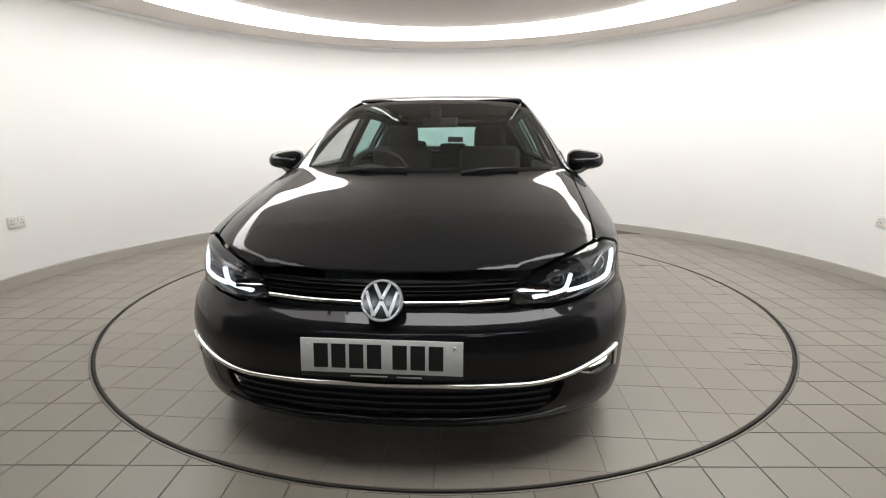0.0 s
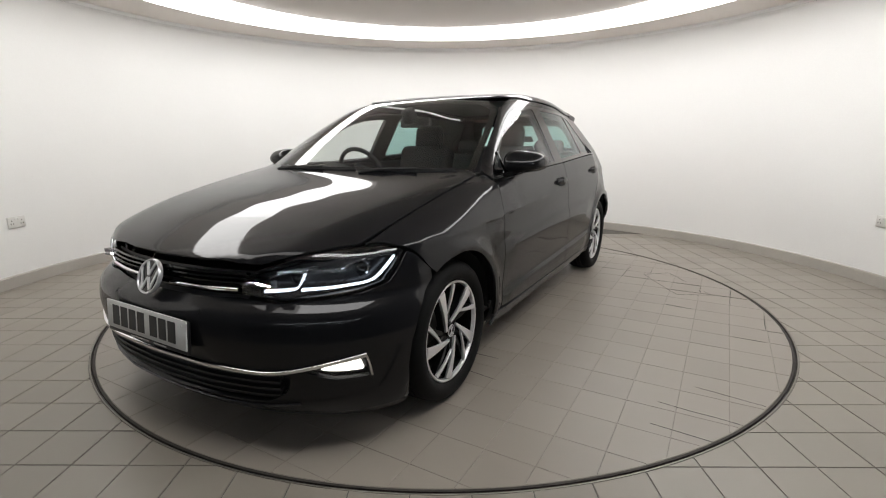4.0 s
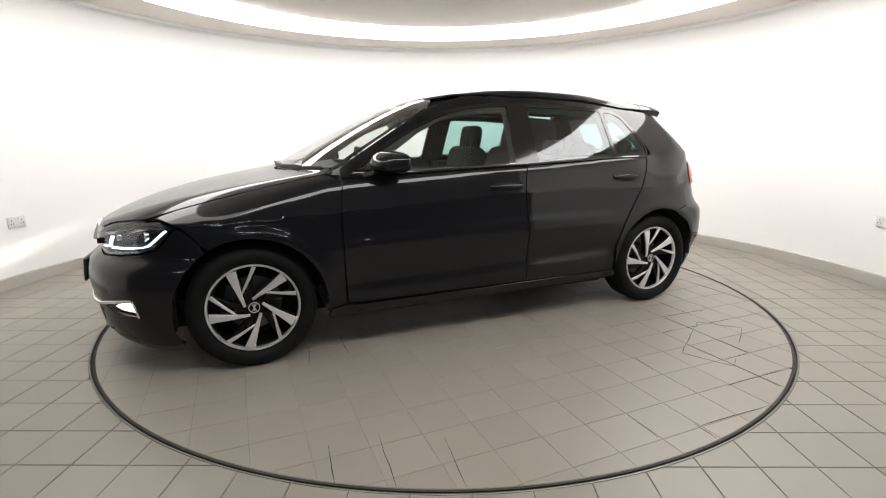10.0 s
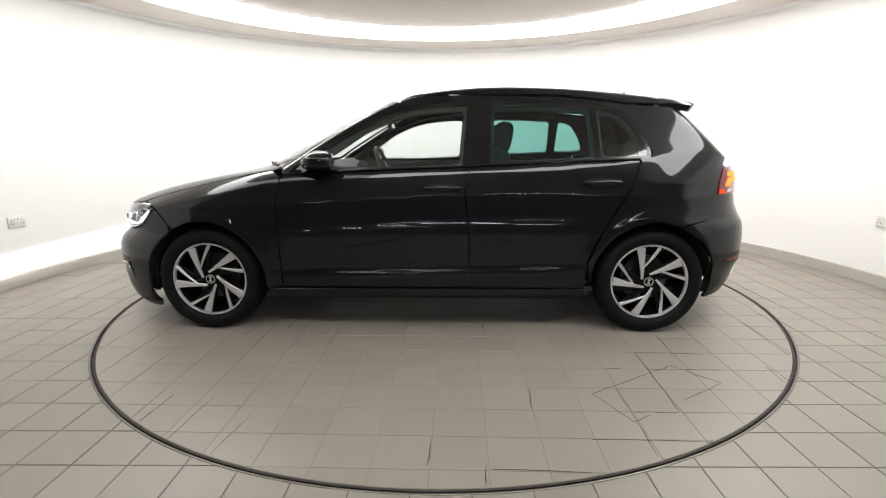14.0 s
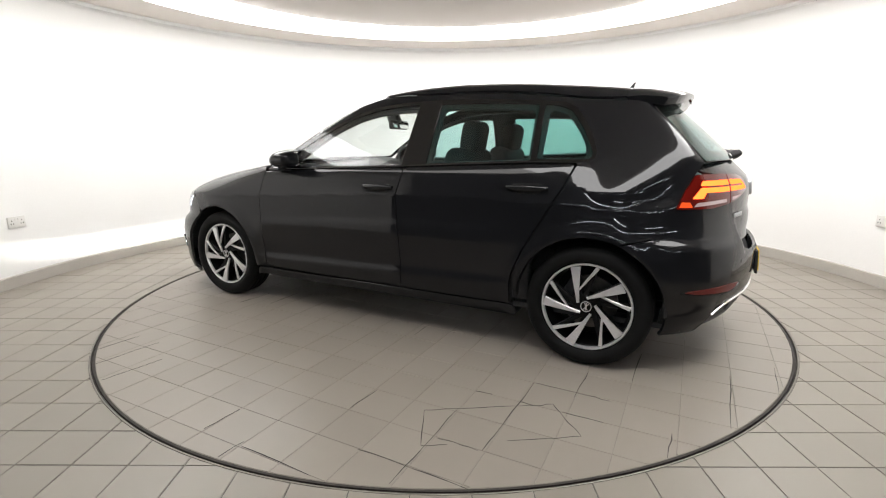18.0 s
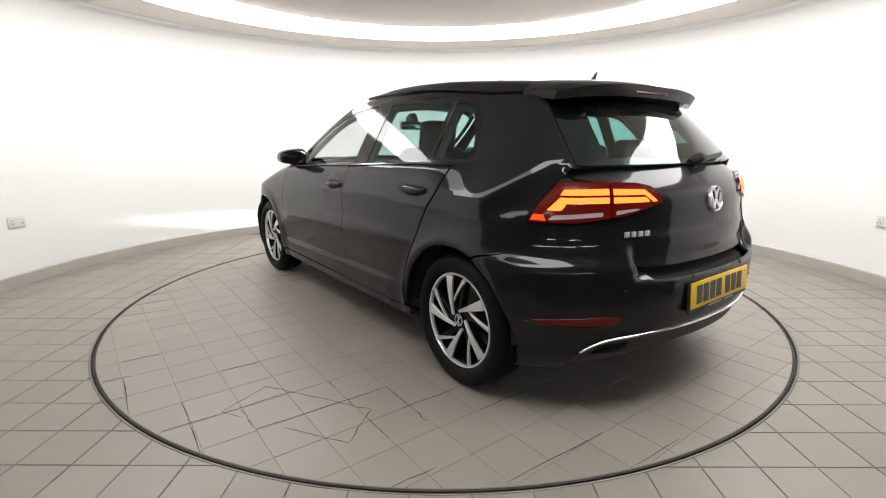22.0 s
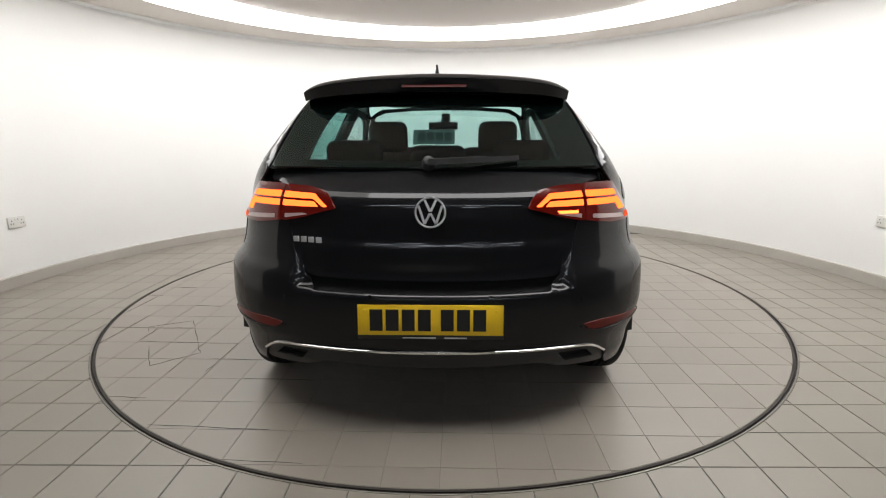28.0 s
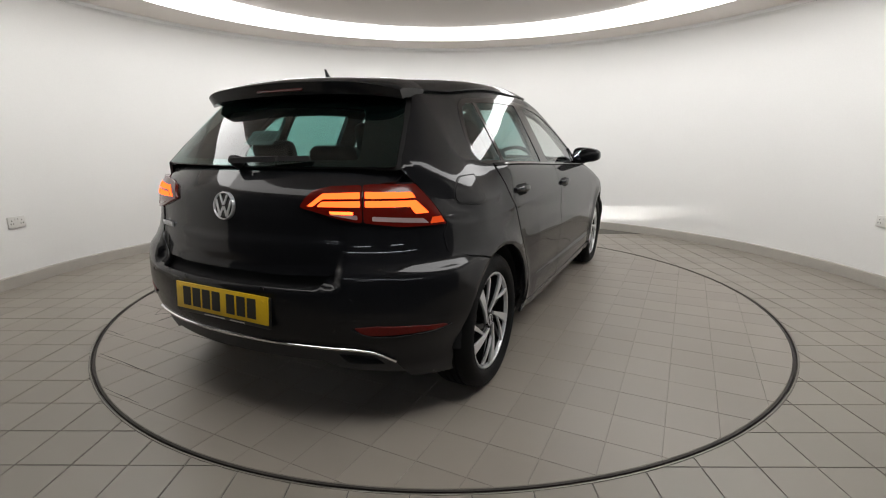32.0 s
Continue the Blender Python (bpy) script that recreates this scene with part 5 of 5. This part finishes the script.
def build_dark_inside(car):
    """Inner panels that close the gaps between the outer panels."""
    pair("inner_side", [(0.95, 0.20), (0.95, 0.78), (0.86, 0.90), (0.5, 0.93), (-0.26, 0.955), (-1.2, 0.99), (-1.15, 0.85), (-0.94, 0.5), (-0.94, 0.20)], "S", M_LINER, car, lift=-0.035, depth=0.0, step=0.06)
    skin("inner_bonnet", [(1.98, 0.0), (1.95, 0.40), (1.70, 0.66), (1.2, 0.70), (0.9, 0.72), (1.08, 0.28), (1.12, 0.0), (1.08, -0.28), (0.9, -0.72), (1.2, -0.70), (1.70, -0.66), (1.95, -0.40)], "T", M_LINER, car, lift=-0.06, depth=0.0, step=0.06)
    skin("inner_front", mirrored([(0.0, 0.2), (0.9, 0.2), (0.9, 0.57), (0.45, 0.575), (0.37, 0.66), (0.0, 0.66)]), "F", M_LINER, car, lift=-0.075, depth=0.0, step=0.06)
    skin("inner_rear", mirrored([(0.0, 0.30), (0.40, 0.30), (0.55, 0.25), (0.9, 0.25), (0.9, 0.90), (0.80, 0.985), (0.0, 0.985)]), "B", M_LINER, car, lift=-0.04, depth=0.0, step=0.06)
    pair("inner_quarter", [(-1.25, 0.70), (-1.25, 1.0), (-1.70, 0.98), (-1.66, 0.72)], "S", M_LINER, car, lift=-0.03, depth=0.0, step=0.06)
    pair("inner_pillar", [(0.575, 1.035), (0.69, 1.035), (0.665, 1.10), (0.615, 1.22), (0.575, 1.325), (0.47, 1.335), (0.49, 1.29), (0.53, 1.2), (0.565, 1.10)], "Y", M_LINER, car, f=upper, lift=-0.016, depth=0.0, step=0.04, r=0.005)
    bm = bmesh.new()
    box(bm, -1.62, 1.85, -0.60, 0.60, 0.17, 0.23, 0.02)
    box(bm, -1.92, -1.60, -0.55, 0.55, 0.26, 0.30, 0.015)
    box(bm, -0.93, 0.93, -0.80, 0.80, 0.18, 0.23, 0.02)
    part("underbody", bm, M_LINER, car)
    for hub in (HUB, -HUB):
        for s in (-1, 1):
            bm = bmesh.new()
            lathe(bm, [(ARCH - 0.002, 0.0), (ARCH + 0.012, -0.03), (ARCH + 0.012, -0.29), (0.05, -0.30)], 30, Matrix.Translation((hub, 0.868 * s, HUB_Z + 0.012)) @ pose(0, 0, 0, -90 * s, 0, 0), *((180, 360) if s > 0 else (0, 180)))
            part("arch_liner", bm, M_LINER, car)
    # cowl and front wipers
    cw = [(1.09, 0.0), (1.07, 0.28), (0.99, 0.55), (0.88, 0.742), (0.79, 0.742), (0.90, 0.55), (0.98, 0.28), (1.0, 0.0)]
    skin("cowl", cw + [(x, -y) for x, y in cw[::-1] if y > 0], "T", M_BLACK, car, f=lower, lift=-0.012, depth=0.0)
    for y0, y1 in ((-0.45, 0.15), (0.20, 0.66)):
        wip = new("front_wiper")
        wip.parent = car
        pts = []
        for i in range(9):
            y = y0 + (y1 - y0) * i / 8
            q, n = spot("X", y, 0.980 + 0.006 * i / 8, upper)
            pts.append(q + n * 0.010)
        bm = bmesh.new()
        sweep(bm, pts, [(-0.005, -0.008), (-0.005, 0.005), (0.005, 0.005), (0.005, -0.008)])
        under(part("blade", bm, M_BLACK), wip)
        bm = bmesh.new()
        sweep(bm, [pts[0] + Vector((0.03, 0, -0.012)), pts[2] + Vector((0.012, 0, 0.004)), pts[5] + Vector((0.006, 0, 0.006))], disc_section(0.006, 6))
        under(part("arm", bm, M_BLACK), wip)
    skin("windscreen", [(0.0, 0.972), (0.4, 0.974), (0.735, 0.982), (0.712, 1.05), (0.682, 1.15), (0.64, 1.25), (0.592, 1.33), (0.50, 1.375), (0.25, 1.392), (0.0, 1.396), (-0.25, 1.392), (-0.50, 1.375), (-0.592, 1.33), (-0.64, 1.25), (-0.682, 1.15), (-0.712, 1.05), (-0.735, 0.982), (-0.4, 0.974)], "X", M_GLASS, car, "clear windscreen", f=upper, depth=0.0, r=0.02, reach=2.8)
    ws = mirrored([(0.0, 0.972), (0.4, 0.974), (0.735, 0.982), (0.712, 1.05), (0.682, 1.15), (0.64, 1.25), (0.592, 1.33), (0.50, 1.375), (0.25, 1.392), (0.0, 1.396)])
    wi = mirrored([(0.0, 0.986), (0.4, 0.988), (0.70, 0.998), (0.68, 1.05), (0.652, 1.15), (0.61, 1.25), (0.565, 1.32), (0.48, 1.352), (0.25, 1.370), (0.0, 1.374)])
    skin("screen_border", ws, "X", M_GLOSSBLACK, car, f=upper, lift=-0.004, depth=0.0, r=0.02, holes=((wi, 0.02),), reach=2.8)


def build_wheel(car):
    w = new("wheel")
    w.parent = car
    bm = bmesh.new()
    prof = [(0.222, -0.020), (0.228, 0.012), (0.240, 0.028), (0.262, 0.037), (0.285, 0.033), (0.300, 0.022), (0.309, 0.008), (0.313, -0.008), (0.3135, -0.030), (0.306, -0.032), (0.306, -0.038), (0.3145, -0.040), (0.315, -0.062), (0.307, -0.064), (0.307, -0.071), (0.315, -0.073), (0.315, -0.095), (0.307, -0.097), (0.307, -0.104), (0.3145, -0.106), (0.3125, -0.135), (0.300, -0.160), (0.262, -0.172), (0.222, -0.150)]
    lathe(bm, prof, 72)
    under(part("tyre", bm, M_RUBBER, None, "black tyre"), w)
    bm = bmesh.new()
    lathe(bm, [(0.224, 0.008), (0.2270, 0.014), (0.224, 0.018), (0.217, 0.017), (0.214, 0.012), (0.213, -0.010)], 72)
    under(part("rim_lip", bm, M_ALLOY, None, "machined bright rim edge"), w)
    bm = bmesh.new()
    lathe(bm, [(0.224, 0.008), (0.208, -0.004), (0.198, -0.05), (0.190, -0.14)], 72)
    under(part("barrel", bm, M_DARKALLOY), w)
    bm = bmesh.new()
    lathe(bm, [(0.0, -0.085), (0.140, -0.085), (0.140, -0.105), (0.0, -0.105)], 48)
    under(part("brake_disc", bm, M_DISC), w)
    bm = bmesh.new()
    lathe(bm, [(0.19, -0.14), (0.05, -0.15), (0.0, -0.15)], 36)
    under(part("backplate", bm, M_LINER), w)
    bm = bmesh.new()
    box(bm, 0.08, 0.15, -0.07, 0.07, -0.125, -0.055, 0.012, pose(0, 0, 0, 0, 0, 160))
    under(part("caliper", bm, M_LAMPGREY), w)
    # blades: five broad and five slim, swept against the wheel's turn
    def blade(name, r0, a0, w0, r1, a1, w1, mat, z0, z1, drop, shift=0.0):
        b = bmesh.new()
        rows = []
        for i in range(9):
            t = i / 8
            p0 = Vector((r0 * math.cos(radians(a0)), r0 * math.sin(radians(a0))))
            p1 = Vector((r1 * math.cos(radians(a1)), r1 * math.sin(radians(a1))))
            c = p0 + (p1 - p0) * t
            d = (p1 - p0).normalized()
            s = Vector((-d.y, d.x))
            hw = w0 + (w1 - w0) * t ** 1.3
            h = z0 + (z1 - z0) * t + 0.006 * math.sin(math.pi * t)
            e = 0.0015
            rows.append([b.verts.new((*(c + s * x), h - y)) for x, y in ((-hw, drop), (-hw, e), (-hw + e, 0), (hw - e, 0), (hw, e), (hw, drop))])
        for q, r in zip(rows, rows[1:]):
            for j in range(6):
                b.faces.new((q[j], r[j], r[(j + 1) % 6], q[(j + 1) % 6]))
        b.faces.new(rows[0][::-1])
        b.faces.new(rows[-1])
        return under(part(name, b, mat, None, sharp=25), w)
    for i in range(5):
        k = 72 * i
        blade("broad_spoke", 0.044, 96 + k, 0.0065, 0.212, 44 + k, 0.025, M_ALLOY, 0.012, 0.017, 0.010)
        blade("spoke_core", 0.030, 94 + k, 0.016, 0.214, 46 + k, 0.020, M_DARKALLOY, -0.004, 0.002, 0.03)
        blade("slim_spoke", 0.090, 127 + k, 0.0045, 0.212, 86 + k, 0.010, M_ALLOY, 0.010, 0.017, 0.010)
        blade("spoke_core", 0.040, 120 + k, 0.012, 0.214, 88 + k, 0.010, M_DARKALLOY, -0.006, 0.002, 0.03)
        bm = bmesh.new()
        lathe(bm, [(0, 0.012), (0.008, 0.010), (0.010, -0.01)], 8, pose(0.056 * math.cos(radians(k + 20)), 0.056 * math.sin(radians(k + 20)), -0.012))
        under(part("wheel_bolt", bm, M_DARKALLOY), w)
    bm = bmesh.new()
    lathe(bm, [(0.0, -0.002), (0.066, -0.004), (0.072, -0.03), (0.0, -0.03)], 40)
    under(part("hub", bm, M_DARKALLOY), w)
    bm = bmesh.new()
    lathe(bm, [(0.0, 0.010), (0.026, 0.009), (0.030, 0.005), (0.030, -0.004)], 32)
    under(part("centre_cap", bm, M_DARKALLOY, None, "centre cap with silver emblem"), w)
    bm = bmesh.new()
    lathe(bm, [(0.0235, 0.009), (0.0235, 0.0108), (0.0275, 0.0105), (0.0280, 0.008)], 32, closed=True)
    under(part("cap_rim", bm, M_ALLOY), w)
    for a in (60, 90, 120):
        bm = bmesh.new()
        box(bm, -0.020, 0.020, -0.0022, 0.0022, 0.009, 0.0108, 0, pose(0, 0, 0, 0, 0, a))
        under(part("cap_bar", bm, M_ALLOY), w)
    left = Matrix(((-1, 0, 0, 0), (0, 0, 1, 0), (0, 1, 0, 0), (0, 0, 0, 1)))
    turn = {(1, 1): 0, (-1, 1): -9, (1, -1): 25, (-1, -1): 12}
    first = True
    for sx in (1, -1):
        for sy in (1, -1):
            m = Matrix.Translation((HUB * sx, 0.846 * sy, HUB_Z + 0.011)) @ pose(0, 0, 0, 0, 0, 0 if sy > 0 else 180) @ left @ pose(0, 0, 0, 0, 0, turn[(sx, sy)])
            if first:
                w.matrix_basis = m
                first = False
            else:
                copy_thing(w, m)


def soft_block(sx, sy, sz, r, m):
    bm = bmesh.new()
    box(bm, -sx / 2, sx / 2, -sy / 2, sy / 2, -sz / 2, sz / 2, r, None, 4)
    bmesh.ops.transform(bm, matrix=m, verts=bm.verts)
    return bm


def build_cabin(car):
    def seat(x, y):
        s = new("front_seat")
        s.parent = car
        s.matrix_basis = pose(x, y, 0)
        under(part("cushion", soft_block(0.52, 0.50, 0.16, 0.06, pose(0.05, 0, 0.46, 0, -8, 0)), M_CLOTH), s)
        under(part("backrest", soft_block(0.15, 0.48, 0.66, 0.06, pose(-0.30, 0, 0.77, 0, -18, 0)), M_CLOTH), s)
        under(part("headrest", soft_block(0.11, 0.25, 0.20, 0.05, pose(-0.42, 0, 1.155, 0, -10, 0)), M_CLOTH), s)
        for dy in (-0.06, 0.06):
            bm = bmesh.new()
            lathe(bm, [(0.007, -0.09), (0.007, 0.09)], 10, pose(-0.405, dy, 1.04, 0, -14, 0))
            under(part("headrest_post", bm, M_CHROME), s)
        return s
    s = seat(-0.06, 0.355)
    copy_thing(s, pose(-0.06, -0.355, 0))
    bench = new("rear_seat")
    bench.parent = car
    under(part("cushion", soft_block(0.50, 1.28, 0.16, 0.06, pose(-0.92, 0, 0.48, 0, -6, 0)), M_CLOTH), bench)
    under(part("backrest", soft_block(0.15, 1.28, 0.56, 0.06, pose(-1.22, 0, 0.74, 0, -22, 0)), M_CLOTH), bench)
    for y in (-0.40, 0.0, 0.40):
        under(part("headrest", soft_block(0.09, 0.27, 0.12, 0.04, pose(-1.34, y, 1.075 if y else 1.05, 0, -18, 0)), M_CLOTH), bench)
    # dashboard
    dash = new("dashboard")
    dash.parent = car
    bm = bmesh.new()
    rows = []
    for i in range(25):
        y = -0.73 + 1.46 * i / 24
        e = abs(y) / 0.73
        cowl = 0.045 * math.exp(-((y + 0.36) / 0.16) ** 2)
        rows.append([bm.verts.new((x, y, z)) for x, z in ((1.0 - 0.30 * e ** 2, 0.945), (0.85 - 0.14 * e ** 2, 0.962 + cowl * 0.5), (0.70 - 0.06 * e ** 2, 0.955 + cowl), (0.62, 0.925 + cowl), (0.60, 0.84), (0.64, 0.66), (0.70, 0.50))])
    for r, q in zip(rows, rows[1:]):
        for j in range(6):
            bm.faces.new((r[j], r[j + 1], q[j + 1], q[j]))
    under(part("dash_top", bm, M_INTERIOR), dash)
    bm = bmesh.new()
    box(bm, 0.585, 0.60, -0.14, 0.10, 0.80, 0.92, 0.004, pose(0, 0, 0))
    under(part("screen", bm, M_GLOSSBLACK), dash)
    for y in (0.20, 0.62, -0.64):
        bm = bmesh.new()
        box(bm, 0.585, 0.602, y - 0.06, y + 0.06, 0.85, 0.905, 0.005)
        under(part("air_vent", bm, M_LAMPGREY), dash)
    wheel = new("steering_wheel")
    wheel.parent = car
    wheel.matrix_basis = pose(0.405, -0.36, 0.915, 0, -65, 0)
    bm = bmesh.new()
    sec = [(0.182 + 0.015 * math.cos(k * math.pi / 5), 0.015 * math.sin(k * math.pi / 5)) for k in range(10)]
    lathe(bm, sec, 40, closed=True)
    under(part("rim", bm, M_INTERIOR), wheel)
    bm = bmesh.new()
    lathe(bm, [(0.0, 0.02), (0.06, 0.016), (0.075, -0.01), (0.05, -0.05), (0.0, -0.05)], 28)
    under(part("airbag_pad", bm, M_INTERIOR), wheel)
    for a in (0, 90, 180):
        bm = bmesh.new()
        box(bm, 0.06, 0.175, -0.018, 0.018, -0.012, 0.004, 0.004, pose(0, 0, 0, 0, 0, a + 90))
        under(part("spoke", bm, M_LAMPGREY), wheel)
    mir = new("rear_view_mirror")
    mir.parent = car
    under(part("shell", soft_block(0.035, 0.235, 0.065, 0.015, pose(0.30, 0.02, 1.250)), M_BLACK), mir)
    bm = bmesh.new()
    box(bm, 0.279, 0.282, -0.09, 0.13, 1.224, 1.276, 0.001)
    under(part("mirror_glass", bm, M_MIRROR), mir)
    under(part("mount", soft_block(0.09, 0.07, 0.09, 0.02, pose(0.35, 0.0, 1.295, 0, 25, 0)), M_BLACK), mir)
    # linings
    lin = [(0.16, 0.0), (0.10, 0.40), (0.0, 0.52), (-0.3, 0.55), (-0.9, 0.55), (-1.35, 0.50), (-1.45, 0.0)]
    skin("headliner", lin + [(x, -y) for x, y in lin[::-1] if y > 0], "T", M_HEADLINER, car, f=upper, lift=-0.035, depth=0.0, step=0.07, reach=1.0)
    for x0, x1, y in ((0.85, -0.26, 0.77), (-0.28, -1.0, 0.77)):
        for s in (-1, 1):
            bm = bmesh.new()
            box(bm, x1, x0, y * s - 0.03, y * s + 0.03, 0.28, 0.962, 0.02)
            part("door_trim", bm, M_INTERIOR, car)
    bm = bmesh.new()
    box(bm, -1.75, 0.95, -0.78, 0.78, 0.232, 0.26)
    part("cabin_floor", bm, M_INTERIOR, car)
    bm = bmesh.new()
    box(bm, -1.80, -1.30, -0.56, 0.56, 0.93, 0.945)
    part("parcel_shelf", bm, M_INTERIOR, car)
    bm = bmesh.new()
    box(bm, 0.10, 0.55, -0.12, 0.12, 0.26, 0.62, 0.03)
    part("centre_console", bm, M_INTERIOR, car)
    bp = [(-0.215, 0.97), (-0.235, 1.36), (-0.40, 1.36), (-0.38, 0.97)]
    pair("pillar_trim", bp, "S", M_HEADLINER, car, f=upper, lift=-0.045, depth=0.0, step=0.05)
    rim = [(0.80, 0.965), (0.60, 1.105), (0.474, 1.175), (0.338, 1.245), (0.203, 1.30), (0.037, 1.34), (-0.128, 1.36), (-0.38, 1.368), (-0.70, 1.362), (-0.96, 1.349), (-1.165, 1.31), (-1.24, 1.21), (-1.306, 1.10), (-1.30, 1.03), (-1.0, 1.024), (-0.6, 1.007), (-0.26, 0.990), (0.2, 0.973), (0.55, 0.958)]
    fo = [(0.64, 1.0), (0.552, 1.072), (0.36, 1.20), (0.211, 1.266), (0.064, 1.303), (-0.10, 1.318), (-0.222, 1.320), (-0.195, 1.01), (0.2, 0.995)]
    ro = [(-0.405, 1.325), (-0.70, 1.322), (-0.955, 1.308), (-0.965, 1.05), (-0.6, 1.034), (-0.39, 1.024)]
    qo = [(-1.03, 1.304), (-1.09, 1.294), (-1.14, 1.272), (-1.208, 1.187), (-1.255, 1.10), (-1.25, 1.062), (-1.03, 1.055)]
    pair("window_trim", rim, "S", M_INTERIOR, car, f=upper, lift=-0.028, depth=0.02, step=0.04, r=0.02, holes=((fo, 0.03), (ro, 0.03), (qo, 0.03)))
    cp = [(-1.0, 1.03), (-0.985, 1.36), (-1.45, 1.34), (-1.62, 1.04)]
    cut_q = [(-1.022, 1.315), (-1.09, 1.303), (-1.145, 1.277), (-1.214, 1.190), (-1.272, 1.085), (-1.26, 1.055), (-1.03, 1.05)]
    pair("pillar_trim", cp, "S", M_INTERIOR, car, f=upper, lift=-0.045, depth=0.0, step=0.05, holes=((cut_q, 0.02),))


def build_car():
    car = new("car")
    tagged(car, "dark grey five-door hatchback car with its lamps lit", "car")
    doors, rears = build_shell(car)
    build_dark_inside(car)
    build_front(car)
    build_rear(car)
    build_sides(car, doors, rears)
    build_wheel(car)
    build_cabin(car)
    return car


build_room()
floor_ob = build_floor()
turntable = build_turntable()
s1 = socket()
a = math.degrees(math.atan2(0.18 - CENTRE[1], -3.412))
s1.matrix_basis = pose(*room_point(ROOM - 0.007, a, 0.51), 0, 0, a - 90)
a = math.degrees(math.atan2(0.06 - CENTRE[1], 3.42))
copy_thing(s1, pose(*room_point(ROOM - 0.007, a, 0.51), 0, 0, a - 90))
tube = tube_lamp()
TUBES = [(-2.3, -6.2), (-0.75, -6.2), (0.8, -6.2), (2.5, -6.2), (-1.6, -8.6), (1.8, -8.6)]
for i, (x, y) in enumerate(TUBES):
    m = pose(x, y, 2.55)
    if i == 0:
        tube.matrix_basis = m
    else:
        copy_thing(tube, m)
car = build_car()
lay_tiles(turntable, [((0, 0), TABLE - 0.018, True)], lambda p: p.length < TABLE - 0.018, -0.015, 1.345, 0.0, 0.2115, 0.199, 0.0020, M_TABLETILE)
lay_tiles(floor_ob, [((0, 0), TABLE + 0.0135, False), (CENTRE, ROOM - 0.003, True)], lambda p: p.length > TABLE + 0.0135 and (p - Vector(CENTRE)).length < ROOM - 0.003 and p.y > -3.5, 0.315, -2.122, -0.48, 0.2045, 0.2092, 0.0042, M_TILE)

# broken and open joints in the turntable's paving
CRACKS = [
    [(-0.73, 1.598), (-0.862, 1.517), (-1.10, 1.37), (-1.15, 1.342), (-1.211, 1.299), (-1.277, 1.38), (-1.37, 1.483), (-1.28, 1.547), (-1.12, 1.643)],
    [(-0.925, 1.77), (-0.84, 1.82), (-0.73, 1.598)],
    [(-0.854, 1.524), (-0.853, 1.823), (-0.85, 2.05)],
    [(-0.875, 1.75), (-0.958, 1.746), (-1.046, 1.751)],
    [(-1.06, 1.742), (-1.068, 1.56), (-1.08, 1.148), (-1.334, 1.155), (-1.432, 1.16)],
    [(-0.636, 1.948), (-0.877, 1.949), (-1.097, 1.954)],
    [(-1.288, 0.911), (-1.28, 1.197)],
    [(-1.265, 1.343), (-1.43, 1.346)],
    [(-1.071, 1.341), (-1.142, 1.351)],
    [(-0.435, 1.733), (-0.45, 1.553)],
    [(-0.234, 2.134), (-0.581, 2.142)],
    [(-0.211, 2.22), (-0.219, 2.108)],
    [(-0.864, 1.347), (-0.94, 1.34)],
    [(-0.005, 2.123), (-0.015, 1.955)],
    [(1.204, 1.889), (1.186, 1.662)],
    [(1.017, 1.99), (0.989, 1.666)],
    [(0.80, 2.08), (0.76, 1.80)],
    [(-1.685, 1.30), (-1.678, 1.476)],
    [(-1.915, 0.65), (-1.894, 1.159)],
    [(-1.505, 0.578), (-1.495, 0.935)],
    [(-2.12, 0.45), (-2.104, 0.752)],
    [(-0.27, 0.73), (-0.27, 0.91)],
    [(1.16, 0.96), (1.13, 0.7)],
    [(0.94, 0.88), (0.94, 0.59)],
]
for line in CRACKS:
    for (x0, y0), (x1, y1) in zip(line, line[1:]):
        a, b = Vector((x0, y0)), Vector((x1, y1))
        n = (b - a).orthogonal().normalized()
        w = random.uniform(0.0014, 0.0024)
        bm = bmesh.new()
        mids = [a + (b - a) * t + n * random.uniform(-0.004, 0.004) * (0 < t < 1) for t in (0, 0.3, 0.6, 1)]
        rows = [[bm.verts.new((*(p + n * s * w * k), 0.0011)) for s in (-1, 1)] + [bm.verts.new((*p, -0.0006))] for p, k in zip(mids, (0.4, 1.1, 0.8, 0.3))]
        for r, q in zip(rows, rows[1:]):
            for i in range(3):
                bm.faces.new((r[i], q[i], q[(i + 1) % 3], r[(i + 1) % 3]))
        part("crack", bm, M_CRACK, turntable)


TURN = [(0, -94.86), (3, -113.93), (6, -132.18), (9, -150.96), (11, -163.1), (13, -175.56), (17, -200.78), (19, -213.8), (21, -226.57), (23, -239.74), (25, -252.71), (28, -271.64), (30, -284.2), (32, -296.55)]
CAR_ON_TABLE = pose(0.0755, -0.01, 0)


def motions():
    """Turntable and car turn together, clockwise from above, about the turntable's axis."""
    walk(turntable, [(t, pose(0, 0, 0, 0, 0, a)) for t, a in TURN])
    walk(car, [(t, pose(0, 0, 0, 0, 0, a) @ CAR_ON_TABLE) for t, a in TURN])


motions()
